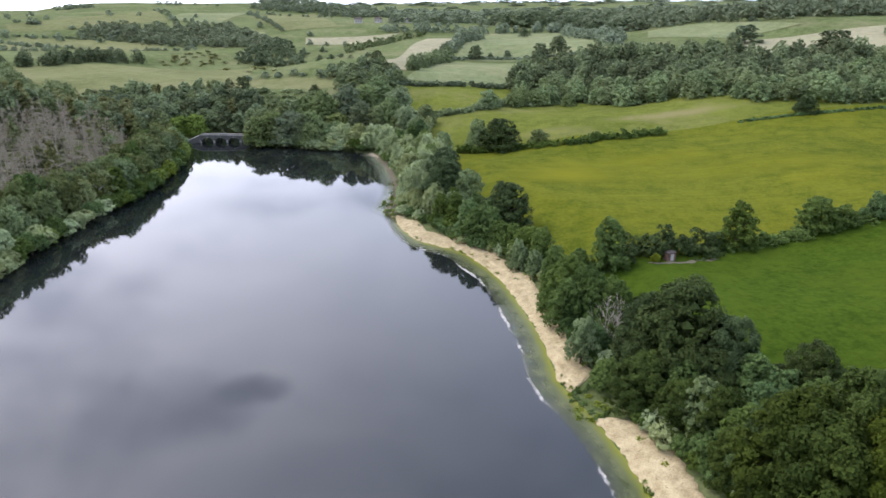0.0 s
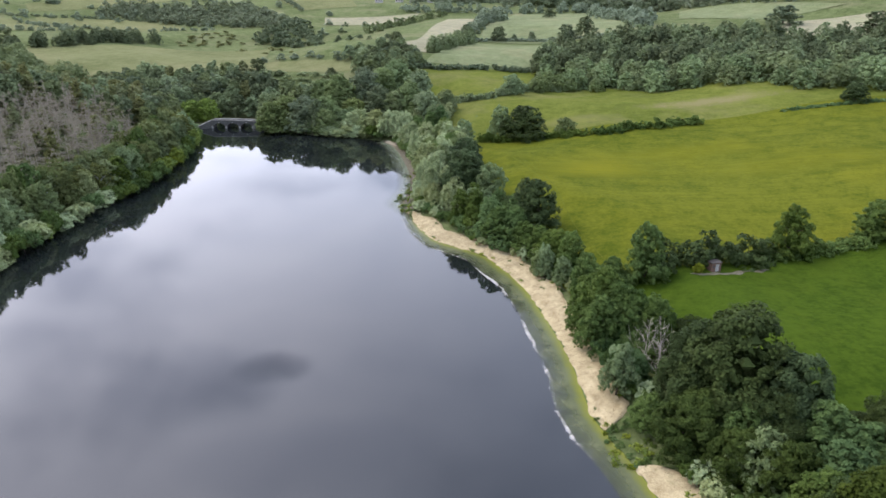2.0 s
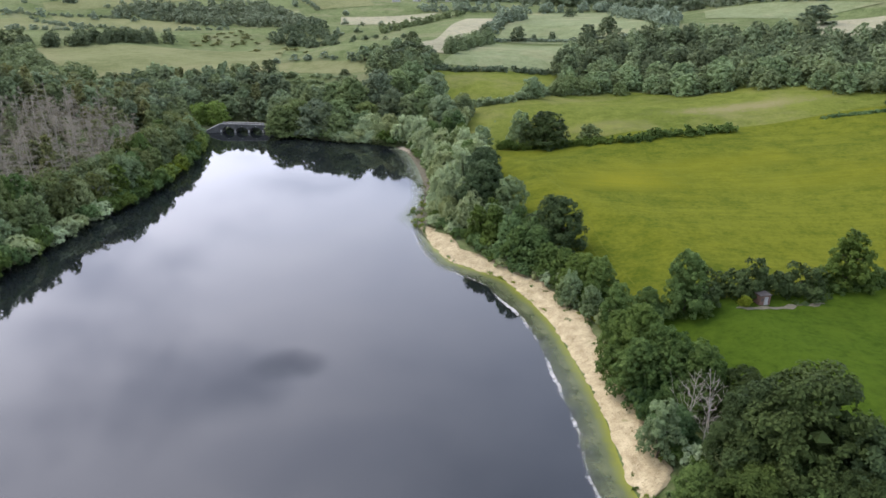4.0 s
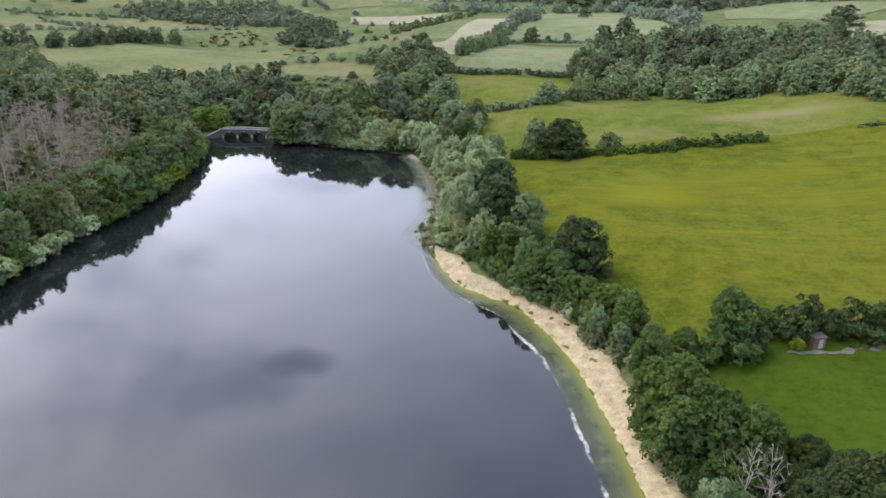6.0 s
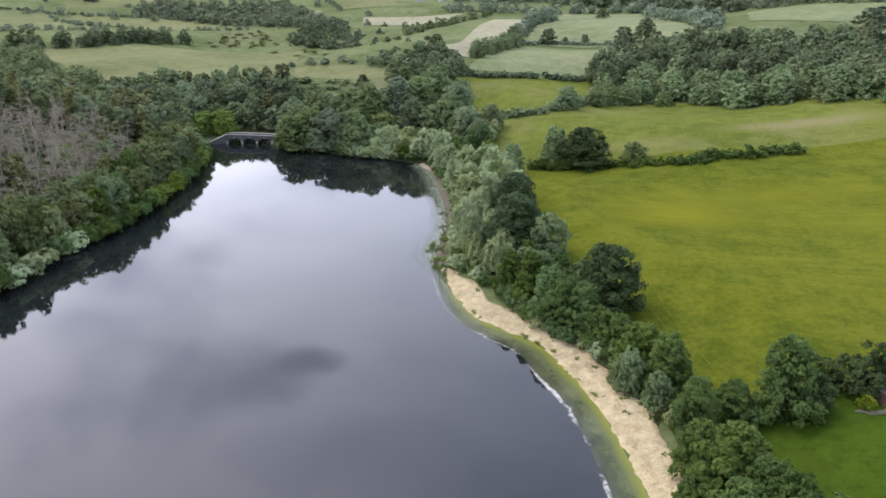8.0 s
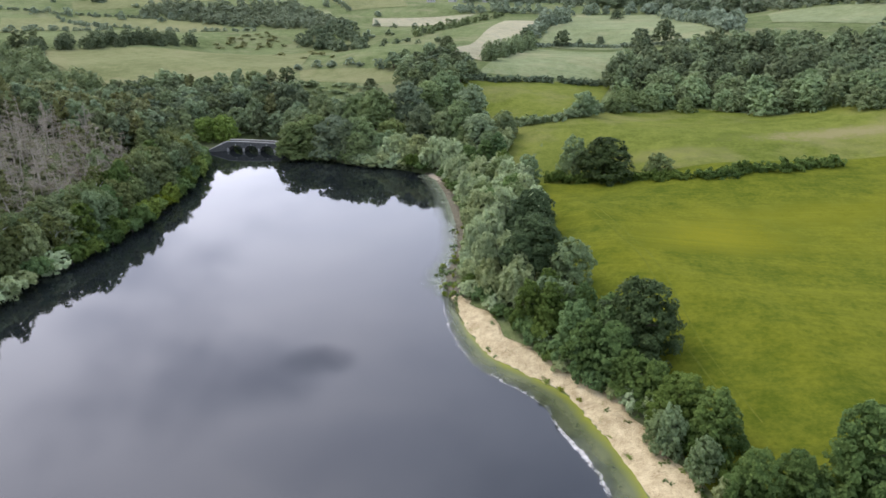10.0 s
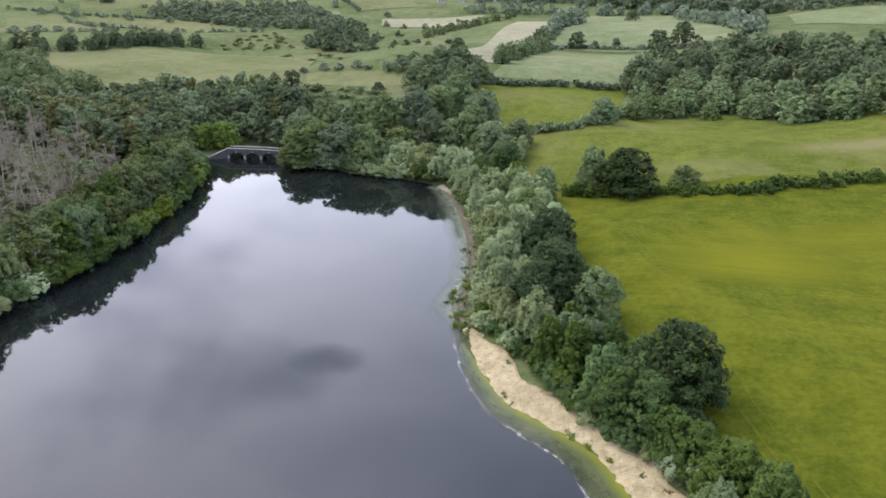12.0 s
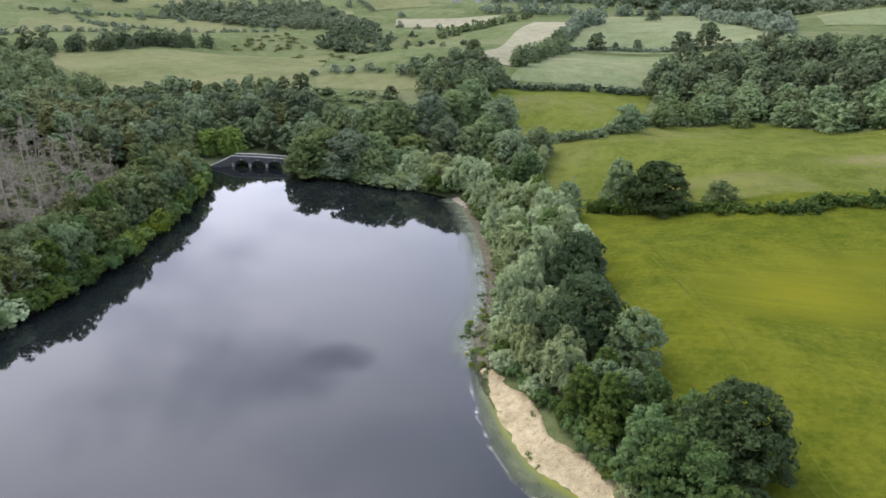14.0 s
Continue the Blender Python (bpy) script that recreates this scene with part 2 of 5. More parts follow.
LEAF_DARK = leaf_material("oak_leaves", (0.032, 0.05, 0.016), (0.1, 0.136, 0.042), 0.25)
LEAF_SAGE = leaf_material("willow_leaves", (0.25, 0.295, 0.125), (0.52, 0.575, 0.275))
LEAF_PALE = leaf_material("whitebeam_leaves", (0.12, 0.16, 0.06), (0.29, 0.36, 0.15))
LEAF_YELLOW = leaf_material("sallow_leaves", (0.132, 0.18, 0.024), (0.34, 0.396, 0.06))
LEAF_LARCH = leaf_material("larch_needles", (0.12, 0.132, 0.05), (0.315, 0.32, 0.125), 0.3)
LEAF_WOOD = leaf_material("ash_leaves", (0.12, 0.156, 0.07), (0.31, 0.365, 0.165))
LEAF_OAK = leaf_material("oak_wood_leaves", (0.076, 0.1, 0.05), (0.215, 0.25, 0.12))
LEAF_HEAD = leaf_material("lime_leaves", (0.105, 0.145, 0.05), (0.3, 0.365, 0.135))
LEAF_WEST = leaf_material("dull_green_leaves", (0.09, 0.112, 0.04), (0.265, 0.3, 0.105))
LEAF_LIGHT = leaf_material("fresh_green_leaves", (0.12, 0.18, 0.03), (0.32, 0.42, 0.08))
# far foliage paler and bluer: distance haze is put into its colour
LEAF_HAZED = leaf_material("hazed_woodland_leaves", (0.165, 0.2, 0.118), (0.315, 0.36, 0.22))
BARK = plain_material("bark", (0.06, 0.045, 0.03), (0.14, 0.11, 0.08), 4.0)
BARK_WHITE = plain_material("birch_bark", (0.35, 0.33, 0.3), (0.6, 0.58, 0.54), 3.0)
DEAD_WOOD = plain_material("dead_grey_wood", (0.24, 0.2, 0.14), (0.43, 0.365, 0.265), 2.0)
SNAG_WOOD = plain_material("bleached_dead_wood", (0.32, 0.275, 0.2), (0.52, 0.46, 0.36), 2.0)
STRAW = straw_material()
MUD = plain_material("stony_mud", (0.035, 0.032, 0.018), (0.21, 0.175, 0.105), 1.1, 0.8, 0.8)
STALK, _n = material("reed_stalk")
finish(_n, _n.ramp(_n.add("ShaderNodeNewGeometry").outputs["Random Per Island"], [(0.0, (0.2, 0.14, 0.065)), (0.45, (0.42, 0.335, 0.185)), (1.0, (0.6, 0.51, 0.32))]), 0.9, None, 0.1)
SAND = plain_material("pale_sand", (0.3, 0.24, 0.17), (0.45, 0.37, 0.27), 0.8)
EARTH = plain_material("trodden_earth", (0.075, 0.07, 0.035), (0.22, 0.185, 0.125), 0.9)
STONE = plain_material("grey_stone", (0.07, 0.066, 0.056), (0.16, 0.15, 0.13), 1.5)
STONE_PALE = plain_material("pale_coping_stone", (0.27, 0.255, 0.22), (0.46, 0.43, 0.38), 1.5)
BRICK = plain_material("red_brown_brick", (0.13, 0.07, 0.05), (0.24, 0.14, 0.1), 3.0)
PAINT = plain_material("weathered_white_paint", (0.33, 0.3, 0.26), (0.5, 0.47, 0.42), 2.0)
FELT = plain_material("grey_roofing_felt", (0.07, 0.055, 0.045), (0.15, 0.12, 0.1), 2.0)
WATER = water_material()
ALGAE = margin_material("algae_shallows", (0.085, 0.1, 0.036), (0.15, 0.158, 0.07), 1.3, 0.45, 0.4, (0.25, 0.25, 0.03))
ALGAE_PALE = margin_material("pale_weed_shallows", (0.17, 0.195, 0.115), (0.24, 0.26, 0.17), 0.95, 0.5, 0.3)
SCUM = scum_material()


# ---- the land ----
SHORE_R = [(20, -150), (25, -60), (27, 0), (25.5, 35), (22.6, 58.8), (20, 72), (16.6, 83), (15.8, 97), (12.8, 115),
           (10.3, 125), (7.6, 130.8), (5.3, 136), (1.8, 139.8), (-2.1, 142.9), (-5.3, 145.6), (-8.2, 150.4), (-10.6, 156.3), (-12.9, 164), (-15.5, 175), (-14.5, 187), (-15.5, 200), (-18.5, 217), (-23, 236), (-29, 250)]
SHORE_HEAD = [(-42, 256.5), (-52, 258.5), (-62, 264), (-72, 269.5), (-80, 273), (-84, 276), (-85, 292), (-101, 292), (-102, 275), (-109, 274.5), (-107, 266), (-97.8, 244)]
SHORE_L = [(-92.5, 220), (-89.8, 198), (-89.8, 180), (-92.2, 166), (-92.5, 138), (-92, 122), (-95, 60), (-100, -10), (-95, -90), (-60, -150)]

def lake_outline():
    ring = SHORE_R + SHORE_HEAD + SHORE_L
    out = []
    n = len(ring)
    for i in range(n):
        p0, p1, p2, p3 = (np.array(ring[(i + k) % n], float) for k in (-1, 0, 1, 2))
        for u in np.linspace(0, 1, 5)[:-1]:
            out.append(0.5 * (2 * p1 + (p2 - p0) * u + (2 * p0 - 5 * p1 + 4 * p2 - p3) * u ** 2 + (3 * p1 - p0 - 3 * p2 + p3) * u ** 3))
    return np.array(out)

LAKE = lake_outline()

def shore_distance(x, y):
    """Distance to the shore: positive on land, negative in the lake."""
    p = np.stack([np.ravel(x), np.ravel(y)], 1).astype(float)
    best = np.full(len(p), 1e9)
    inside = np.zeros(len(p), bool)
    for a, b in zip(LAKE, np.roll(LAKE, -1, 0)):
        d = b - a
        u = np.clip(((p - a) @ d) / (d @ d), 0, 1)
        q = p - a - u[:, None] * d
        best = np.minimum(best, (q * q).sum(1))
        if a[1] != b[1]:
            cross = (a[1] > p[:, 1]) != (b[1] > p[:, 1])
            inside ^= cross & (p[:, 0] < (b[0] - a[0]) * (p[:, 1] - a[1]) / (b[1] - a[1]) + a[0])
    s = np.sqrt(best)
    return np.where(inside, -s, s).reshape(np.shape(x))

# rises of the land: x, y, height, breadth
RISES_NEAR = [(53, 120, 4.6, 30), (41, 177, 6.6, 30), (36, 193, 6.6, 30), (12, 228, 3.0, 25), (70, 224, 9.8, 30), (140, 170, 13, 40),
              (120, 60, 9, 50), (45, 60, 4, 30), (51, 307, 8.5, 30), (74, 304, 11, 30), (130, 300, 19, 40), (36, 347, 12, 30),
              (-2, 344, 15, 30), (25, 451, 20, 40), (-15, 380, 21, 30), (-25, 290, 7, 25), (-60, 305, 7, 25), (184, 418, 32, 50)]
RISES_FAR = [(-82, 345, 14, 25), (-60, 410, 26, 35), (-121, 444, 13, 40), (-167, 542, 10, 50), (-236, 388, 17, 40), (-160, 358, 13, 22), (-125, 312, 3, 25), (-165, 318, 5, 25), (-110, 362, 14, 20), (-215, 345, 10, 25),
             (-294, 650, 19, 60), (-397, 640, 24, 60), (-107, 622, 24, 50), (63, 557, 31, 60), (82, 610, 32, 60), (-130, 190, 14, 30),
             (-165, 215, 22, 30), (-145, 240, 17, 22), (-145, 272, 5, 28), (-200, 295, 6, 32), (-122, 245, 10, 18), (-160, 120, 18, 40), (-230, 150, 19, 60), (-235, 240, 12, 40), (300, 520, 50, 80)]
RISES_HORIZON = [(-520, 1150, 73, 90), (-800, 1150, 50, 120), (-330, 1250, 74, 120), (-120, 1150, 48, 120), (60, 1000, 40, 120), (300, 900, 46, 100), (600, 800, 57, 150),
                 (0, 1800, 52, 250), (-1000, 1000, 40, 200), (-1200, 2500, 50, 400), (0, 3800, 108, 600), (1000, 3500, 102, 600), (-1500, 4500, 88, 500), (2200, 2500, 84, 500),
                 (-400, -600, 20, 300), (500, -300, 20, 300), (-900, 100, 40, 200), (1000, 200, 40, 200)]

def height(x, y):
    x, y = np.asarray(x, float), np.asarray(y, float)
    num = np.zeros(x.shape)
    den = np.zeros(x.shape)
    for cx, cy, h, s in RISES_NEAR + RISES_FAR + RISES_HORIZON:
        w = (((x - cx) ** 2 + (y - cy) ** 2) / s ** 2 + 0.5) ** -2.0
        num += w * h
        den += w
    base = num / den
    d = shore_distance(x, y)
    bank = 0.25 + 0.11 * d
    land = np.minimum(base, bank + 0.004 * d * d)
    soft = np.clip((d - 10) / 60, 0, 1)
    land = land * (1 - soft) + base * soft
    return np.where(d > 0, np.minimum(0.12 * d, 0.3) + np.maximum(land - 0.3, 0), np.maximum(0.16 * d, -3.0))


def height_at(x, y):
    return float(height(np.array([x]), np.array([y]))[0])


# ---- building helpers ----
def mesh_of(name, verts, faces, mats, index=None, smooth=False):
    me = bpy.data.meshes.new(name)
    me.from_pydata([tuple(v) for v in np.asarray(verts).tolist()], [], [tuple(f) for f in faces])
    for m in mats if isinstance(mats, (list, tuple)) else [mats]:
        me.materials.append(m)
    if index is not None:
        me.polygons.foreach_set("material_index", np.asarray(index, np.int32))
    if smooth:
        me.polygons.foreach_set("use_smooth", np.ones(len(me.polygons), bool))
    me.update()
    return me


def part(name, bm, mat, parent, label=""):
    """Links a bmesh or a mesh as one part under a thing or a part."""
    if isinstance(bm, bpy.types.Mesh):
        me = bm
    else:
        me = bpy.data.meshes.new(name)
        bm.to_mesh(me)
        bm.free()
        me.materials.append(mat)
    ob = new(name, me)
    ob.parent = parent
    return tagged(ob, label) if label else ob


def strip(name, path, offsets, lifts, mat, ground=False, bumps=0.0, seed=1):
    """A ribbon along a path (n, 2): rows of points at the given sideways offsets (one array each), with uv across."""
    path = np.asarray(path, float)
    tan = np.gradient(path, axis=0)
    tan /= np.linalg.norm(tan, axis=1)[:, None]
    side = np.stack([tan[:, 1], -tan[:, 0]], 1)
    k = len(offsets)
    verts = []
    for j, o in enumerate(offsets):
        q = path + side * np.asarray(o)[:, None]
        z = (height(q[:, 0], q[:, 1]) if ground else np.zeros(len(q))) + lifts[j]
        if bumps:
            z = z + np.array([noise.noise((x * 0.9, y * 0.9, seed)) for x, y in q]) * bumps
        verts.append(np.column_stack([q, z]))
    v = np.stack(verts, 1).reshape(-1, 3)
    faces = [(i * k + j, i * k + j + 1, (i + 1) * k + j + 1, (i + 1) * k + j) for i in range(len(path) - 1) for j in range(k - 1)]
    me = mesh_of(name, v, faces, mat, smooth=True)
    uv = me.uv_layers.new(name="UVMap")
    loops = np.zeros(len(me.loops), np.int32)
    me.loops.foreach_get("vertex_index", loops)
    coords = np.column_stack([loops // k / len(path), loops % k / (k - 1)]).astype(np.float32)
    uv.data.foreach_set("uv", coords.ravel())
    return new(name, me)


def patch(name, corners, mat, lift=0.12, cells=40, label=""):
    """A field draped on the land between four corners."""
    a, b, c, d = (np.array(p, float) for p in corners)
    u, v = np.meshgrid(np.linspace(0, 1, cells + 1), np.linspace(0, 1, cells + 1))
    q = (a * ((1 - u) * (1 - v))[..., None] + b * (u * (1 - v))[..., None] + c * (u * v)[..., None] + d * ((1 - u) * v)[..., None]).reshape(-1, 2)
    z = height(q[:, 0], q[:, 1]) + lift
    m = cells + 1
    faces = [(i * m + j, i * m + j + 1, (i + 1) * m + j + 1, (i + 1) * m + j) for i in range(cells) for j in range(cells)]
    return tagged(new(name, mesh_of(name, np.column_stack([q, z]), faces, mat, smooth=True)), label, "field", kind="structure")


def inside(poly, x, y):
    hit = False
    for (ax, ay), (bx, by) in zip(poly, poly[1:] + poly[:1]):
        if (ay > y) != (by > y) and x < (bx - ax) * (y - ay) / (by - ay) + ax:
            hit = not hit
    return hit


def scatter(poly, gap, seed):
    """Loosely even places inside an outline."""
    rng = np.random.default_rng(seed)
    xs, ys = [p[0] for p in poly], [p[1] for p in poly]
    out = []
    row = 0
    y = min(ys)
    while y < max(ys):
        x = min(xs) + (row % 2) * gap / 2
        while x < max(xs):
            q = (x + rng.uniform(-0.35, 0.35) * gap, y + rng.uniform(-0.35, 0.35) * gap)
            if inside(poly, *q):
                out.append(q)
            x += gap
        y += gap * 0.87
        row += 1
    return out


def lines(*spans):
    """Grid lines from spans of (start, end, step)."""
    out = [np.arange(a, b, s) for a, b, s in spans]
    return np.concatenate(out + [[spans[-1][1]]])


def build_ground():
    xs = lines((-4200, -1400, 90), (-1400, -500, 50), (-500, -180, 12), (-180, -112, 3), (-112, -82, 1.2), (-82, -34, 3), (-34, 60, 1.3), (60, 160, 3), (160, 400, 12), (400, 1400, 50), (1400, 4200, 90))
    ys = lines((-1500, -300, 100), (-300, 20, 20), (20, 290, 1.8), (290, 480, 3.5), (480, 900, 12), (900, 1600, 30), (1600, 4800, 80))
    gx, gy = np.meshgrid(xs, ys)
    z = height(gx, gy)
    n = len(xs)
    faces = [(i * n + j, i * n + j + 1, (i + 1) * n + j + 1, (i + 1) * n + j) for i in range(len(ys) - 1) for j in range(n - 1)]
    me = mesh_of("ground", np.column_stack([gx.ravel(), gy.ravel(), z.ravel()]), faces, GROUND, smooth=True)
    tagged(new("ground", me), "rough green grassland of a shallow farmed valley", "ground", kind="structure")


def build_water():
    bm = bmesh.new()
    bm.faces.new([bm.verts.new((x * 1.0, y * 1.0, 0.0)) for x, y in LAKE])
    bmesh.ops.triangulate(bm, faces=bm.faces[:])
    me = bpy.data.meshes.new("water")
    bm.to_mesh(me)
    bm.free()
    me.materials.append(WATER)
    tagged(new("water", me), "calm dark reservoir water mirroring a clouded sky", "water", kind="structure")


build_ground()
build_water()

# fields, each between four corners
FIELDS = [
    ("pasture", [(34, -60), (150, -60), (150, 150), (28, 116)], MEADOW_GREEN, "lush bright green pasture beside the lakeside trees"),
    ("meadow", [(20.5, 110), (170, 130), (170, 244), (-9, 228)], MEADOW_OLIVE, "olive green hay meadow with drifts of yellow buttercups"),
    ("meadow", [(-7, 224), (172, 240), (140, 300), (-9, 280)], MEADOW_ROUGH, "rough olive meadow with a sandy worn stretch"),
    ("meadow", [(-22, 302), (26, 308), (38, 362), (-27, 345)], MEADOW_ROUGH, "small light green meadow closed in by hedges"),
    ("pasture", [(-20, 358), (39, 366), (69, 428), (1, 466)], MEADOW_PALE, "pale mown pasture with a lighter middle"),
    ("pasture", [(8, 474), (106, 422), (125, 680), (47, 674)], MEADOW_PALE, "pale green pasture rising to a wood"),
    ("hay_field", [(-37, 400), (-20, 384), (14, 590), (-14, 616)], MEADOW_HAY, "narrow tan strip of cut hay"),
    ("hay_field", [(-130, 654), (-54, 660), (-44, 704), (-140, 706)], MEADOW_HAY, "tan hay field on the far slope"),
    ("meadow", [(-200, 350), (-108, 362), (-150, 552), (-283, 424)], MEADOW_SOFT, "broad olive meadow beyond the lake wood"),
    ("pasture", [(-386, 636), (-262, 660), (-305, 735), (-450, 728)], MEADOW_SOFT, "light green pasture between tree belts"),
    ("pasture", [(-330, 450), (-340, 608), (-464, 710), (-490, 670)], MEADOW_SOFT, "light green pasture on the valley side"),
    ("meadow", [(-99, 352), (-53, 345), (-59, 365), (-109, 382)], MEADOW_SOFT, "sloping light meadow on a knoll"),
    ("pasture", [(146, 490), (196, 464), (242, 464), (170, 572)], MEADOW_PALE, "pale pasture below the skyline wood"),
    ("hay_field", [(165, 370), (228, 350), (275, 424), (198, 455)], MEADOW_HAY, "pale tan hay field beside a wood"),
    ("pasture", [(-466, 746), (-332, 842), (-387, 949), (-493, 783)], MEADOW_SOFT, "hillside pasture below the skyline"),
    ("pasture", [(-333, 847), (-263, 819), (-270, 994), (-345, 917)], MEADOW_PALE, "pale hillside pasture"),
    ("pasture", [(-250, 896), (-174, 750), (-116, 766), (-216, 1186)], MEADOW_SOFT, "green hillside pasture"),
    ("pasture", [(-289, 778), (-224, 710), (-172, 689), (-193, 751)], MEADOW_PALE, "small pale pasture among woods"),
]
MARGINS = [
    ("meadow", [(6, 272), (98, 280), (62, 319), (33, 313)], MEADOW_ROUGH, "rough grass running up to the wood"),
    ("meadow", [(-8, 281), (11, 283), (30, 313), (-24, 306)], MEADOW_ROUGH, "grass strip below a hedge"),
]
for kind_name, corners, mat, text in MARGINS:
    patch(kind_name, corners, mat, 0.115, 40, text)
for kind_name, corners, mat, text in FIELDS:
    far = max(p[1] for p in corners)
    patch(kind_name, corners, mat, 0.34 if far < 160 else 0.26 if far < 250 else 0.07 if far < 310 else (0.16 if far < 490 else 0.3), 70 if far < 310 else 44, text)


# ---- shore margins ----
def shore_between(y0, y1, step=0.8):
    """The east shore from y0 to y1, evenly stepped."""
    p = np.array([q for q in LAKE[:4 * len(SHORE_R)]])
    p = p[(p[:, 1] > y0 - 12) & (p[:, 1] < y1 + 12)]
    s = np.concatenate([[0], np.cumsum(np.linalg.norm(np.diff(p, axis=0), axis=1))])
    t = np.arange(0, s[-1], step)
    q = np.column_stack([np.interp(t, s, p[:, 0]), np.interp(t, s, p[:, 1])])
    return q[(q[:, 1] >= y0) & (q[:, 1] <= y1)]


def wavy(path, base, amount, scale, seed):
    return np.array([base + amount * noise.noise((x * scale, y * scale, seed)) for x, y in path])


def build_margins():
    for y0, y1, wide in ((4, 73.4, 5.0), (79.6, 166, 4.9)):
        path = shore_between(y0, y1, 0.5)
        ends = np.clip(np.minimum(np.arange(len(path)), np.arange(len(path))[::-1]) / 9.0, 0, 1) ** 0.6
        ends = np.minimum(ends, np.interp(path[:, 1], [118, 150, 157, 161, 166], [1.05, 1.1, 1.0, 0.5, 0.2]))
        inner = wavy(path, 0.1, 0.6, 0.35, 3) + wavy(path, 0, 0.5, 1.3, 8)
        outer = inner + ends * (wavy(path, wide, 1.3, 0.2, 9) + wavy(path, 0, 0.9, 1.1, 19))
        calm_in, calm_out = wavy(path, 0.3, 0.3, 0.15, 3), wavy(path, 0.3, 0.3, 0.15, 3) + ends * wavy(path, wide, 1.3, 0.2, 9)
        rows = [inner] + [calm_in + (calm_out - calm_in) * f for f in (0.1, 0.24, 0.4, 0.6, 0.78, 0.92)] + [np.maximum(outer, calm_in + (calm_out - calm_in) * 0.95)]
        bed = strip("reed_litter", path, rows, (0.04, 0.17, 0.26, 0.3, 0.3, 0.28, 0.22, 0.02), STRAW, True, 0.05)
        tagged(bed, "flattened bed of pale dead reeds along the water", "reed bed", kind="stuff")
        # loose stalks lying on the bed
        rng = np.random.default_rng(4)
        verts, faces = [], []
        for _ in range(int(len(path) * 46)):
            i = rng.integers(1, len(path) - 1)
            f = rng.uniform(0.02, 1.0)
            tan = path[i + 1] - path[i - 1]
            nrm = np.array([tan[1], -tan[0]]) / np.linalg.norm(tan)
            q = path[i] + tan * rng.uniform(-0.5, 0.5) + nrm * (inner[i] + (outer[i] - inner[i]) * f)
            a = rng.uniform(0, math.pi)
            d = np.array([math.cos(a), math.sin(a)]) * rng.uniform(0.1, 0.3)
            w = np.array([-d[1], d[0]]) * 0.07
            k = len(verts)
            z = rng.uniform(0.27, 0.33)
            verts += [(*(q - d), z), (*(q + w), z + rng.uniform(0.0, 0.04)), (*(q + d), z)]
            faces.append((k, k + 1, k + 2))
        v = np.array(verts)
        v[:, 2] += height(v[:, 0], v[:, 1])
        tagged(new("reed_stalks", mesh_of("reed_stalks", v, faces, STALK)), "loose pale reed stalks strewn on the litter", "reed bed", kind="stuff")
    path = shore_between(0, 172, 0.8)
    zero = np.zeros(len(path))
    wide = wavy(path, 4.1, 0.9, 0.06, 5)
    wide = wide * np.interp(path[:, 1], [118, 130, 139, 145, 152, 162, 172], [1, 1, 0.95, 0.88, 0.72, 0.5, 0.14])
    tagged(strip("algae_shallows", path, [zero + 0.7, -wide * 0.33, -wide * 0.66, -wide], (0.012,) * 4, ALGAE), "yellow-green algae in the shallows along the reeds", "algae", kind="stuff")
    tagged(strip("scum_line", path, [-wide * 0.86 + wavy(path, 0, 0.5, 0.5, 12), -wide * 0.86 + wavy(path, -0.45, 0.55, 0.5, 12), -wide * 0.86 + wavy(path, -1.0, 0.6, 0.5, 12)], (0.02,) * 3, SCUM), "broken white scum line drifting off the shore", "scum", kind="stuff")
    path = shore_between(156, 251, 0.8)
    zero = np.zeros(len(path))
    fade = np.clip((path[:, 1] - 158) / 14, 0.1, 1)
    tagged(strip("weed_shallows", path, [zero + 0.6, -1.9 * fade, wavy(path, -4.4, 1.2, 0.1, 2) * fade], (0.012,) * 3, ALGAE_PALE), "pale water weed in the shallows by the willows", "water weed", kind="stuff")
    path = shore_between(165, 251, 0.6)
    zero = np.zeros(len(path))
    inner = zero - 0.1
    tagged(strip("mud_margin", path, [inner, inner + 1.2, wavy(path, 1.9, 1.6, 0.45, 7)], (0.02, 0.09, -0.02), MUD, True, 0.1), "dark stony mud at the water's edge", "mud", kind="structure")
    path = shore_between(241.5, 250, 0.5)
    zero = np.zeros(len(path))
    tagged(strip("sand_spit", path, [zero + 0.2 - wavy(path, 0.3, 0.8, 0.5, 3), zero + 0.9, wavy(path, 2.0, 1.2, 0.5, 8)], (0.05, 0.14, -0.04), SAND, True, 0.08), "small pale sandy spit below the willows", "sand", kind="structure")


build_margins()


# ---- trees ----
ROUGH_V = np.array([(0, 0, 1), (1, 0, 0), (0, 1, 0), (-1, 0, 0), (0, -1, 0), (0, 0, -1)], float)
ROUGH_F = [(0, 1, 2), (0, 2, 3), (0, 3, 4), (0, 4, 1), (5, 2, 1), (5, 3, 2), (5, 4, 3), (5, 1, 4)]


